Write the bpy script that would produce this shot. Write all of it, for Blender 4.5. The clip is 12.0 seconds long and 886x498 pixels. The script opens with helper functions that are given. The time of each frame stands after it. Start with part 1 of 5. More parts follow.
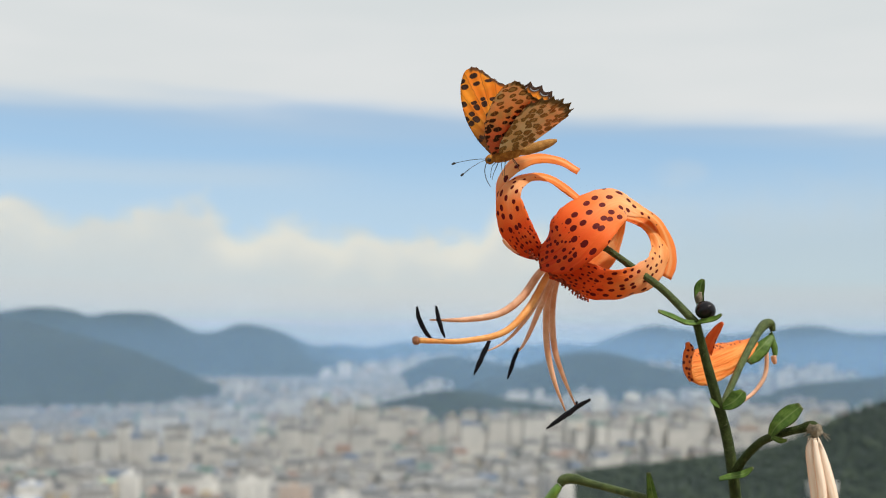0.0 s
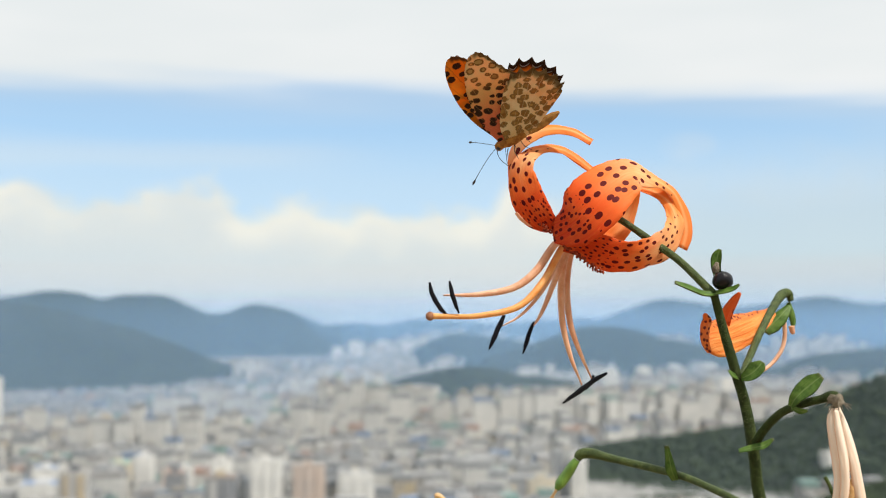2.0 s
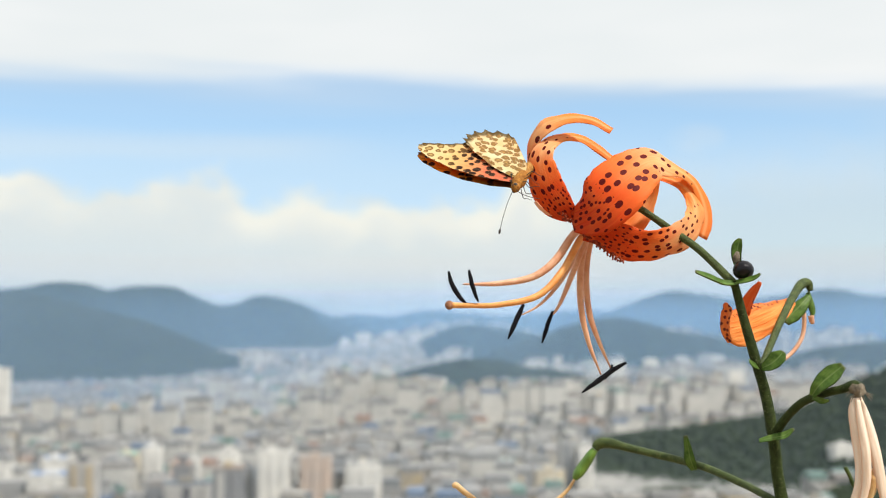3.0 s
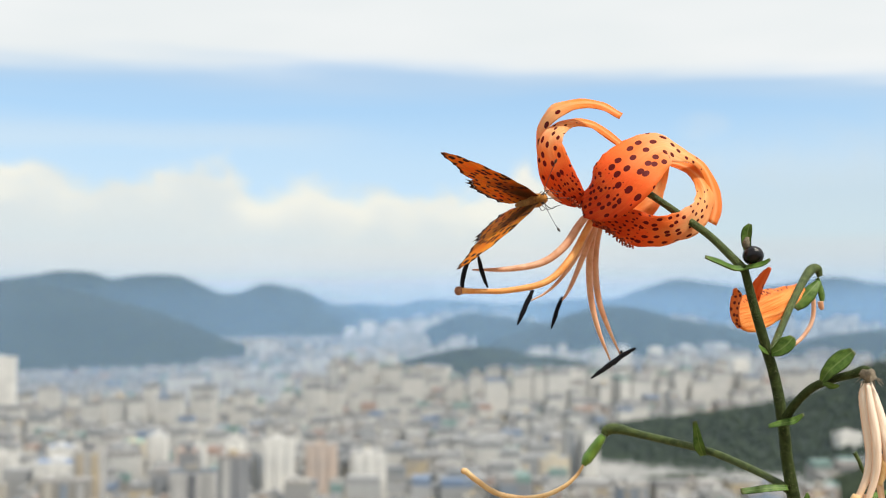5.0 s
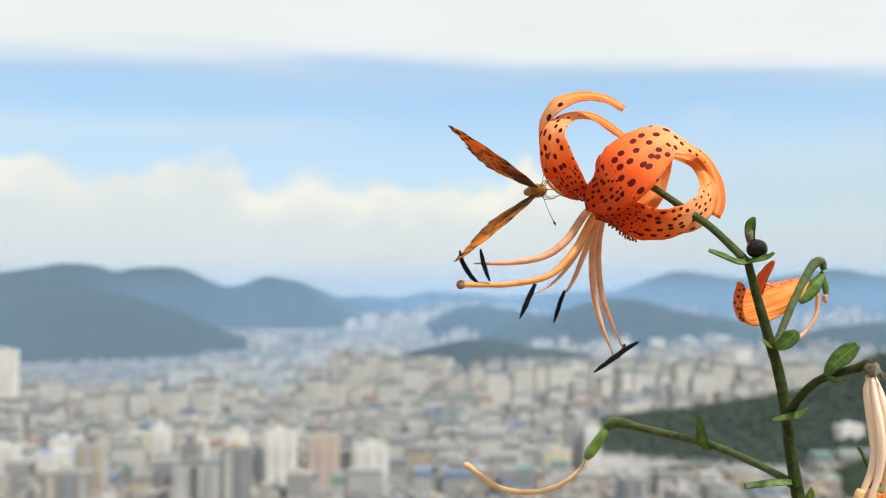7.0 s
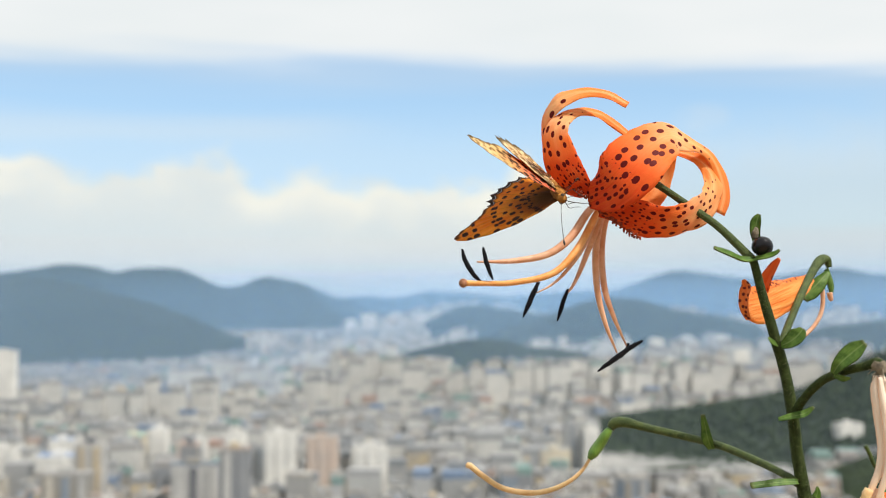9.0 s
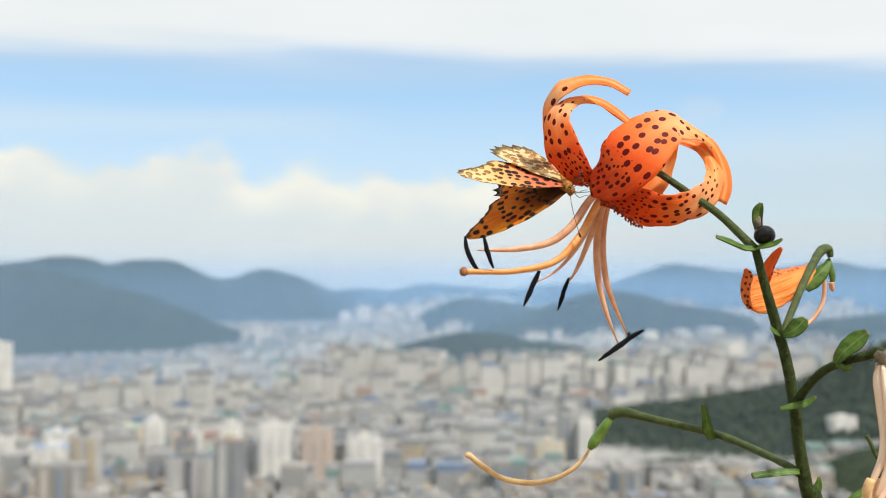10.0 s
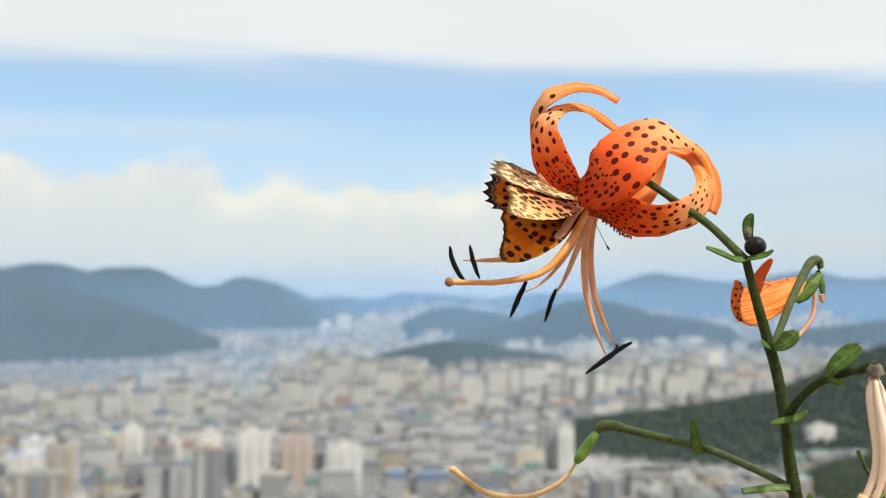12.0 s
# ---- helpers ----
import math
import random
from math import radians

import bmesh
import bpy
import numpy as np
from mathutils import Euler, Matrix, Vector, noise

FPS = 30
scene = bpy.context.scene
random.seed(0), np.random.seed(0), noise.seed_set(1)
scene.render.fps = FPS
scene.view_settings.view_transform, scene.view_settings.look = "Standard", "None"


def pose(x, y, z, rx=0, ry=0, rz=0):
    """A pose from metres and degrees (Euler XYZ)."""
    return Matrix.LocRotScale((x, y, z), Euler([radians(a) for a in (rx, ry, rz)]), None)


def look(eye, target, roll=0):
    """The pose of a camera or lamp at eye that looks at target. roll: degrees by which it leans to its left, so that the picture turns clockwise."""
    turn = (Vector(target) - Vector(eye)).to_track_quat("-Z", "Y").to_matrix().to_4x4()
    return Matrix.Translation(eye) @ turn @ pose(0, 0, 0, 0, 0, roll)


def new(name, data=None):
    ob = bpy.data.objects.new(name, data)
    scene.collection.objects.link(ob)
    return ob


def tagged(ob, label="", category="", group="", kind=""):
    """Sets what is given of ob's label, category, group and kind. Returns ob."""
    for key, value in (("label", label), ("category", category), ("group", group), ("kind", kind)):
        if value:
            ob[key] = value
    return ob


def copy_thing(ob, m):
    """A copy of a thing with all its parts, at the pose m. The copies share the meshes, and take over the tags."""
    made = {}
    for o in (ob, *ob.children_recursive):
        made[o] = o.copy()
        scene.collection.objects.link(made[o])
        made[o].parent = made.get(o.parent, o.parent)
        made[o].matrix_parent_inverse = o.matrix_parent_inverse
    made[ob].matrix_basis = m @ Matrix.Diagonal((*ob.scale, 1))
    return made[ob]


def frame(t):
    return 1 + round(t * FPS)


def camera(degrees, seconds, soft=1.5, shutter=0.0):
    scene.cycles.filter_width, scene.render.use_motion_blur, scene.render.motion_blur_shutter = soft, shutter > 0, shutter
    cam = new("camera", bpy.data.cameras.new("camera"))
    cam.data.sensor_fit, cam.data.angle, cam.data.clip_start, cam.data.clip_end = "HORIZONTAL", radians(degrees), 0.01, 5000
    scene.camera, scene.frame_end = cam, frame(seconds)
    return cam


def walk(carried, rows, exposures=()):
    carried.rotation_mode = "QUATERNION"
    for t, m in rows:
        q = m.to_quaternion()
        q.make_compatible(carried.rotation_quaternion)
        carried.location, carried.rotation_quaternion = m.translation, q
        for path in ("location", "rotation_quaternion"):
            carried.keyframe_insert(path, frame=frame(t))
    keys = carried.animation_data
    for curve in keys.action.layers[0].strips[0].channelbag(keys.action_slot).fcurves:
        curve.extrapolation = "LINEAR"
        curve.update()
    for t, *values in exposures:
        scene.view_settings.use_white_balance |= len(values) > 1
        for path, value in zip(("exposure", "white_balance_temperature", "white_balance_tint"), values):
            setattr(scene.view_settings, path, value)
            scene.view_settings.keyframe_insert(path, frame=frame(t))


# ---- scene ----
# ---- camera ----
cam = camera(41.0, 12.0, soft=1.1)
cam.data.dof.use_dof, cam.data.dof.focus_distance, cam.data.dof.aperture_fstop = True, 0.395, 17.5
ROWS = [
    (0, 0.0059, -0.0087, 1.2023, 94.84, -1.07, -1.17),
    (0.5, 0.0062, -0.0076, 1.2025, 94.70, -0.84, -1.13),
    (1, 0.0076, -0.0057, 1.2020, 94.45, -0.48, -1.07),
    (1.5, 0.0072, -0.0044, 1.2019, 94.02, -0.03, -0.92),
    (2, 0.0048, -0.0035, 1.2018, 93.73, -0.12, -0.66),
    (2.5, 0.0035, -0.0023, 1.2018, 93.49, -0.06, -0.48),
    (3, 0.0009, -0.0024, 1.2009, 93.33, -0.21, -0.30),
    (5, -0.0006, -0.0020, 1.2000, 92.77, -0.17, -0.07),
    (5.5, 0.0006, -0.0009, 1.1999, 92.62, -0.14, -0.02),
    (6, 0.0011, 0.0001, 1.2002, 92.48, -0.13, -0.02),
    (6.5, -0.0000, 0.0000, 1.2000, 92.40, -0.00, 0.00),
    (7, -0.0007, 0.0002, 1.2005, 92.40, -0.13, 0.01),
    (9, -0.0019, 0.0040, 1.2001, 92.40, 0.04, -0.05),
    (9.5, -0.0026, 0.0012, 1.1996, 92.21, -0.14, -0.19),
    (10, -0.0036, 0.0066, 1.1988, 92.04, -0.10, -0.29),
    (10.5, -0.0039, 0.0087, 1.1981, 91.78, 0.05, -0.34),
    (11, -0.0055, 0.0116, 1.1969, 91.60, -0.23, -0.41),
    (11.5, -0.0045, 0.0139, 1.1984, 91.98, -0.14, -0.83),
    (12, -0.0049, 0.0148, 1.1995, 92.46, -0.31, -1.23),
]
EXPOSURES = [(0.0, -0.29), (0.5, -0.14), (1.0, -0.06), (2.0, -0.07), (3.0, -0.02), (5.0, -0.03), (5.5, -0.12), (6.5, 0.0), (7.0, -0.03), (9.0, -0.03), (9.5, -0.12), (10.0, -0.02), (11.0, 0.0), (11.5, -0.11), (12.0, -0.06)]
walk(cam, [(t, pose(x, y, z, rx, ry, rz)) for t, x, y, z, rx, ry, rz in ROWS], EXPOSURES)

# ---- node helpers ----


def link_value(tree, socket, value):
    if isinstance(value, bpy.types.NodeSocket):
        tree.links.new(value, socket)
    elif isinstance(value, tuple) and socket.type == "RGBA" and len(value) == 3:
        socket.default_value = (*value, 1)
    else:
        socket.default_value = value


def node(tree, kind, props=None, **inputs):
    n = tree.nodes.new(kind)
    props = props or {}
    if "operation" in props:
        n.operation, n.use_clamp = props["operation"], props["use_clamp"]
    if "interpolation_type" in props:
        n.interpolation_type = props["interpolation_type"]
    if "data_type" in props:
        n.data_type = props["data_type"]
    if "blend_type" in props:
        n.blend_type = props["blend_type"]
    if "uv_map" in props:
        n.uv_map = props["uv_map"]
    if "noise_dimensions" in props:
        n.noise_dimensions = props["noise_dimensions"]
    if "voronoi_dimensions" in props:
        n.voronoi_dimensions = props["voronoi_dimensions"]
    if "sky_type" in props:
        n.sky_type, n.sun_disc, n.sun_elevation, n.sun_rotation = props["sky_type"], props["sun_disc"], props["sun_elevation"], props["sun_rotation"]
        n.air_density, n.dust_density, n.ozone_density, n.altitude = props["air_density"], props["dust_density"], props["ozone_density"], props["altitude"]
    for key, value in inputs.items():
        link_value(tree, n.inputs[int(key[1:]) if key[0] == "i" and key[1:].isdigit() else key.replace("_", " ")], value)
    return n


def calc(tree, op, a, b=0.0, c=0.0, clamp=False):
    n = node(tree, "ShaderNodeMath", {"operation": op, "use_clamp": clamp}, i0=a, i1=b, i2=c)
    return n.outputs[0]


def step(tree, x, lo, hi, to0=0.0, to1=1.0):
    n = node(tree, "ShaderNodeMapRange", {"interpolation_type": "SMOOTHSTEP"}, i0=x, i1=lo, i2=hi, i3=to0, i4=to1)
    return n.outputs[0]


def mixc(tree, fac, a, b, blend="MIX"):
    n = node(tree, "ShaderNodeMix", {"data_type": "RGBA", "blend_type": blend})
    link_value(tree, n.inputs[0], fac), link_value(tree, n.inputs[6], a), link_value(tree, n.inputs[7], b)
    return n.outputs[2]


def ramp(tree, fac, stops, constant=False):
    n = node(tree, "ShaderNodeValToRGB", None, Fac=fac)
    e = n.color_ramp.elements
    n.color_ramp.interpolation = "CONSTANT" if constant else "LINEAR"
    while len(e) < len(stops):
        e.new(0.5)
    for k, (p, col) in enumerate(stops):
        e[k].position, e[k].color = p, (*col, 1)
    return n.outputs[0]


def noise_of(tree, vec, scale, detail=3.0, rough=0.55):
    return node(tree, "ShaderNodeTexNoise", None, Vector=vec, Scale=scale, Detail=detail, Roughness=rough).outputs[0]


def scaled(tree, vec, sx, sy, sz):
    return node(tree, "ShaderNodeMapping", None, Vector=vec, Scale=(sx, sy, sz)).outputs[0]


def fresh(name):
    m = bpy.data.materials.new(name)
    m.use_nodes = True
    t = m.node_tree
    t.nodes.clear()
    return m, t


def finish(t, color, rough=0.6, bump=None, bump_dist=0.001, strength=0.5, translucent=0.0, through_color=None, sheen=0.0, spec=0.5):
    p = node(t, "ShaderNodeBsdfPrincipled", None, Base_Color=color, Roughness=rough)
    p.inputs["Specular IOR Level"].default_value = spec
    if sheen:
        p.inputs["Sheen Weight"].default_value = sheen
    shader = p.outputs[0]
    if bump is not None:
        b = node(t, "ShaderNodeBump", None, Height=bump, Distance=bump_dist, Strength=strength)
        t.links.new(b.outputs[0], p.inputs["Normal"])
    if translucent:
        tr = node(t, "ShaderNodeBsdfTranslucent", None, Color=through_color or color)
        mx = node(t, "ShaderNodeMixShader", None, Fac=translucent)
        t.links.new(shader, mx.inputs[1]), t.links.new(tr.outputs[0], mx.inputs[2])
        shader = mx.outputs[0]
    out = node(t, "ShaderNodeOutputMaterial")
    t.links.new(shader, out.inputs[0])


def coords(t, which="Object"):
    return node(t, "ShaderNodeTexCoord").outputs[which]


# ---- world and sun ----
SUN_EL, SUN_AZ = 57.0, 128.0  # degrees; azimuth clockwise from the view's direction


def make_world():
    w = bpy.data.worlds.new("sky")
    scene.world = w
    w.use_nodes = True
    t = w.node_tree
    t.nodes.clear()
    d = coords(t, "Generated")
    xyz = node(t, "ShaderNodeSeparateXYZ", None, Vector=d)
    x, z = xyz.outputs[0], xyz.outputs[2]
    sky = node(t, "ShaderNodeTexSky", {"sky_type": "NISHITA", "sun_disc": False, "sun_elevation": radians(SUN_EL), "sun_rotation": radians(SUN_AZ),
                                       "air_density": 1.0, "dust_density": 0.6, "ozone_density": 3.0, "altitude": 400.0})
    # cumulus bank low over the hills: the line of its heads from one side to the other, puffed up by noise
    heads = ramp(t, calc(t, "MULTIPLY_ADD", x, 1.25, 0.5), [(p, (v * 5,) * 3) for p, v in (
        (0.015, 0.108), (0.064, 0.111), (0.088, 0.117), (0.104, 0.115), (0.122, 0.106), (0.146, 0.099), (0.170, 0.103), (0.205, 0.107), (0.236, 0.114), (0.252, 0.117), (0.278, 0.116), (0.292, 0.104), (0.306, 0.094),
        (0.330, 0.097), (0.368, 0.103), (0.414, 0.094), (0.432, 0.098), (0.444, 0.097), (0.459, 0.090), (0.495, 0.097), (0.519, 0.089), (0.560, 0.098), (0.590, 0.121), (0.606, 0.102), (0.640, 0.096), (0.715, 0.106), (0.80, 0.118), (0.95, 0.128))])
    heads = calc(t, "MULTIPLY", node(t, "ShaderNodeSeparateColor", None, Color=heads).outputs[0], 0.2)
    puff = noise_of(t, scaled(t, d, 1, 1, 1.4), 32.0, 5.0, 0.55)
    wide = noise_of(t, d, 11.0, 2.0, 0.5)
    top = calc(t, "ADD", calc(t, "MULTIPLY", calc(t, "SUBTRACT", puff, 0.5), 0.042), calc(t, "MULTIPLY", calc(t, "SUBTRACT", wide, 0.5), 0.010))
    under = calc(t, "SUBTRACT", calc(t, "ADD", top, heads), z)
    bank = step(t, calc(t, "DIVIDE", under, step(t, x, 0.06, 0.20, 0.009, 0.040)), -1.0, 1.0)
    bank = calc(t, "MAXIMUM", calc(t, "MULTIPLY", bank, step(t, x, 0.08, 0.2, 0.93, 0.72)), step(t, z, 0.095, 0.045))
    # high sheet of cloud
    stretch = noise_of(t, scaled(t, d, 2.0, 2.0, 22.0), 1.6, 4.0, 0.5)
    edge = calc(t, "ADD", calc(t, "ADD", z, calc(t, "MULTIPLY", x, calc(t, "MULTIPLY_ADD", x, 0.10, 0.014))), calc(t, "MULTIPLY", calc(t, "SUBTRACT", stretch, 0.5), 0.044))
    high = step(t, edge, 0.167, 0.213)
    # thin streaks in the clear gap
    streak = noise_of(t, scaled(t, d, 3.0, 3.0, 24.0), 1.7, 5.0, 0.6)
    thin = calc(t, "MULTIPLY", step(t, streak, 0.38, 0.66), calc(t, "MULTIPLY", step(t, z, 0.185, 0.145), 0.55))
    # one long wisp above the cumulus heads
    wave = calc(t, "ADD", calc(t, "SUBTRACT", z, 0.137), calc(t, "MULTIPLY", calc(t, "SUBTRACT", stretch, 0.5), 0.05))
    wisp = calc(t, "MULTIPLY", step(t, calc(t, "ABSOLUTE", wave), 0.0, 0.026, 0.6, 0.0), step(t, x, 0.0, -0.16))
    small = calc(t, "ADD", calc(t, "POWER", calc(t, "DIVIDE", calc(t, "SUBTRACT", x, 0.213), 0.026), 2.0), calc(t, "POWER", calc(t, "DIVIDE", calc(t, "SUBTRACT", z, 0.148), 0.014), 2.0))
    wisp = calc(t, "MAXIMUM", wisp, calc(t, "MULTIPLY", step(t, small, 1.2, 0.0), calc(t, "MULTIPLY", puff, 0.9)))
    veil = step(t, z, 0.19, 0.10, 0.5, 0.78)
    clear = node(t, "ShaderNodeBackground", None, Color=mixc(t, 1.0, sky.outputs[0], (0.86, 1.0, 1.02), "MULTIPLY"), Strength=0.14)
    body = noise_of(t, scaled(t, d, 1, 1, 2.2), 9.0, 4.0, 0.55)
    low_col = mixc(t, step(t, z, 0.015, 0.085), (0.75, 0.79, 0.775), (0.775, 0.81, 0.79))
    low_col = mixc(t, calc(t, "MULTIPLY", step(t, body, 0.44, 0.64, 0.0, 0.55), step(t, z, 0.03, 0.09)), low_col, (0.90, 0.88, 0.80))
    lit = calc(t, "MULTIPLY", step(t, under, 0.040, 0.006), calc(t, "MULTIPLY", step(t, x, 0.16, 0.06), step(t, body, 0.38, 0.62, 0.25, 1.0)))
    low_col = mixc(t, lit, low_col, (1.0, 0.96, 0.83))
    low_col = mixc(t, calc(t, "MULTIPLY", step(t, x, 0.06, 0.24, 0.0, 0.6), step(t, z, 0.15, 0.09)), low_col, (0.60, 0.70, 0.76))
    grey = noise_of(t, scaled(t, d, 1.0, 1.0, 5.0), 2.2, 3.0, 0.5)
    high_col = mixc(t, step(t, grey, 0.35, 0.7), (0.82, 0.87, 0.88), (0.92, 0.94, 0.94))
    cover = calc(t, "MAXIMUM", high, calc(t, "MAXIMUM", bank, calc(t, "MAXIMUM", calc(t, "MAXIMUM", thin, wisp), veil)))
    col = mixc(t, bank, mixc(t, high, mixc(t, wisp, mixc(t, step(t, z, 0.17, 0.11), (0.55, 0.79, 1.05), (0.63, 0.82, 1.0)), (0.80, 0.88, 0.93)), high_col), low_col)
    cloud = node(t, "ShaderNodeBackground", None, Color=col, Strength=1.0)
    mx = node(t, "ShaderNodeMixShader", None, Fac=cover)
    t.links.new(clear.outputs[0], mx.inputs[1]), t.links.new(cloud.outputs[0], mx.inputs[2])
    out = node(t, "ShaderNodeOutputWorld")
    t.links.new(mx.outputs[0], out.inputs[0])


make_world()
sun = new("sun", bpy.data.lights.new("sun", "SUN"))
sun.data.energy, sun.data.angle, sun.data.color = 5.0, radians(4), (1.0, 0.95, 0.88)
az, el = radians(SUN_AZ), radians(SUN_EL)
sun.matrix_world = look((60 * math.sin(az) * math.cos(el), 60 * math.cos(az) * math.cos(el), 60 * math.sin(el)), (0, 0, 0))

# ---- materials ----


def petal_material(name, spotted, pale=0.0):
    m, t = fresh(name)
    mm = node(t, "ShaderNodeUVMap", {"uv_map": "mm"}).outputs[0]
    rel = node(t, "ShaderNodeUVMap", {"uv_map": "rel"}).outputs[0]
    r = node(t, "ShaderNodeSeparateXYZ", None, Vector=rel)
    along, across = r.outputs[0], r.outputs[1]
    # pale stops halfway along: highlight on the curled top painted into the colour
    col = ramp(t, along, [(0.0, (0.60, 0.040, 0.010)), (0.2, (0.84, 0.085, 0.015)), (0.36, (0.95, 0.22, 0.045)), (0.50, (0.97, 0.52, 0.25)), (0.60, (0.97, 0.47, 0.18)), (0.75, (0.94, 0.30, 0.06)), (1.0, (0.88, 0.25, 0.06))])
    if pale:
        col = mixc(t, pale, col, (0.93, 0.33, 0.08))
    # pale midrib, strengthened to paint the highlight along the crest
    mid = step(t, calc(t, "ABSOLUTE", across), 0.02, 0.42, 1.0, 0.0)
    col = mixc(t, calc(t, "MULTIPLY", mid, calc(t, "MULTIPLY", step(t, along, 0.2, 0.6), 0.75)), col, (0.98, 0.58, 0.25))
    streaks = noise_of(t, scaled(t, mm, 0.05, 1.5, 1), 1.0, 4.0, 0.6)
    col = mixc(t, step(t, streaks, 0.35, 0.75, 0.0, 0.35), col, (0.80, 0.17, 0.015))
    blot = noise_of(t, mm, 0.12, 2.0, 0.5)
    col = mixc(t, step(t, blot, 0.4, 0.75, 0.0, 0.25), col, (0.92, 0.28, 0.06))
    if spotted:
        warp = node(t, "ShaderNodeTexNoise", None, Vector=mm, Scale=0.35, Detail=2.0)
        wv = node(t, "ShaderNodeMix", {"data_type": "VECTOR"})
        wv.inputs[0].default_value = 0.06
        t.links.new(scaled(t, mm, 0.175, 0.23, 1), wv.inputs[4]), t.links.new(warp.outputs[1], wv.inputs[5])
        edge = step(t, calc(t, "ABSOLUTE", across), 0.75, 1.0, 1.0, 0.5)
        gaps = []
        for size_steps, density in (([(0.10, 0.0), (0.20, 0.28), (0.45, 0.265), (0.64, 0.16), (0.80, 0.0)], 1.16), ([(0.0, 0.26), (0.12, 0.27), (0.26, 0.0)], 1.9)):
            vor = node(t, "ShaderNodeTexVoronoi", {"voronoi_dimensions": "2D"}, Vector=wv.outputs[1], Scale=density, Randomness=0.72)
            size = ramp(t, along, [(p, (v,) * 3) for p, v in size_steps])
            gaps.append(calc(t, "SUBTRACT", vor.outputs["Distance"], calc(t, "MULTIPLY", size, edge)))
        gap = calc(t, "MINIMUM", gaps[0], gaps[1])
        spot = step(t, gap, -0.035, 0.0, 1.0, 0.0)
        col = mixc(t, spot, col, mixc(t, blot, (0.085, 0.004, 0.003), (0.16, 0.008, 0.006)))
    bump = calc(t, "ADD", streaks, calc(t, "MULTIPLY", noise_of(t, mm, 0.9, 3.0), 0.5))
    finish(t, col, 0.5, bump, 0.0006, 0.6, translucent=0.3, spec=0.14)
    return m


def plain(name, stops, scale, rough=0.55, stretch=(1, 1, 1), bump=0.4, bump_dist=0.0005, translucent=0.0, sheen=0.0, spec=0.5, second=None):
    """A surface whose colour runs through stops with a noise of that scale, and a finer grain over it."""
    m, t = fresh(name)
    o = scaled(t, coords(t), *stretch)
    big, fine = noise_of(t, o, scale, 3.0), noise_of(t, o, scale * 6, 4.0, 0.65)
    fac = calc(t, "ADD", calc(t, "MULTIPLY", big, 0.65), calc(t, "MULTIPLY", fine, 0.35))
    col = ramp(t, step(t, fac, 0.32, 0.68), stops)
    if second:
        col = mixc(t, step(t, fine, 0.58, 0.72, 0.0, 0.8), col, second)
    finish(t, col, rough, fine, bump_dist, bump, translucent=translucent, sheen=sheen, spec=spec)
    return m


def leaf_material():
    """Green bract: a pale midrib, fine veins along it and a darker rim."""
    m, t = fresh("leaf")
    mm = node(t, "ShaderNodeUVMap", {"uv_map": "mm"}).outputs[0]
    rel = node(t, "ShaderNodeSeparateXYZ", None, Vector=node(t, "ShaderNodeUVMap", {"uv_map": "rel"}).outputs[0])
    across = calc(t, "ABSOLUTE", rel.outputs[1])
    tone = noise_of(t, mm, 0.35, 3.0)
    veins = noise_of(t, scaled(t, mm, 0.06, 3.2, 1), 1.0, 3.0, 0.6)
    col = mixc(t, step(t, tone, 0.3, 0.7), (0.055, 0.125, 0.014), (0.15, 0.26, 0.045))
    col = mixc(t, step(t, veins, 0.4, 0.7, 0.0, 0.45), col, (0.06, 0.12, 0.012))
    col = mixc(t, step(t, across, 0.0, 0.16, 0.55, 0.0), col, (0.27, 0.37, 0.11))
    col = mixc(t, step(t, across, 0.78, 1.0, 0.0, 0.75), col, (0.045, 0.07, 0.014))
    col = mixc(t, step(t, rel.outputs[0], 0.88, 1.0, 0.0, 0.6), col, (0.12, 0.10, 0.04))
    finish(t, col, 0.4, calc(t, "ADD", veins, tone), 0.0004, 0.5, translucent=0.3, spec=0.35)
    return m


def bud_material():
    """Pale cream petal, pinker towards the rims and along its veins."""
    m, t = fresh("pale_bud")
    mm = node(t, "ShaderNodeUVMap", {"uv_map": "mm"}).outputs[0]
    rel = node(t, "ShaderNodeSeparateXYZ", None, Vector=node(t, "ShaderNodeUVMap", {"uv_map": "rel"}).outputs[0])
    veins = noise_of(t, scaled(t, mm, 0.05, 1.4, 1), 1.0, 4.0, 0.6)
    col = mixc(t, step(t, veins, 0.38, 0.68), (0.92, 0.72, 0.55), (0.95, 0.81, 0.67))
    col = mixc(t, step(t, calc(t, "ABSOLUTE", rel.outputs[1]), 0.72, 1.0, 0.0, 0.6), col, (0.86, 0.48, 0.28))
    col = mixc(t, step(t, rel.outputs[0], 0.7, 1.0, 0.0, 0.5), col, (0.86, 0.52, 0.24))
    finish(t, col, 0.5, veins, 0.0006, 0.6, translucent=0.2, spec=0.25)
    return m


M_LEAF = leaf_material()
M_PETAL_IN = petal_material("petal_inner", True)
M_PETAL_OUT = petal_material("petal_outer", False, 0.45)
M_FILAMENT = plain("filament", [(0, (0.66, 0.30, 0.16)), (1, (0.84, 0.50, 0.31))], 160, 0.45, translucent=0.15)
M_LIP = plain("petal_lip", [(0, (0.90, 0.40, 0.20)), (1, (0.95, 0.60, 0.40))], 160, 0.45, translucent=0.2)
M_PISTIL = plain("pistil", [(0, (0.78, 0.27, 0.05)), (1, (0.88, 0.44, 0.14))], 160, 0.42, translucent=0.12)
M_PAPILLA = plain("papilla", [(0, (0.15, 0.022, 0.010)), (1, (0.36, 0.07, 0.03))], 900, 0.7, spec=0.1)
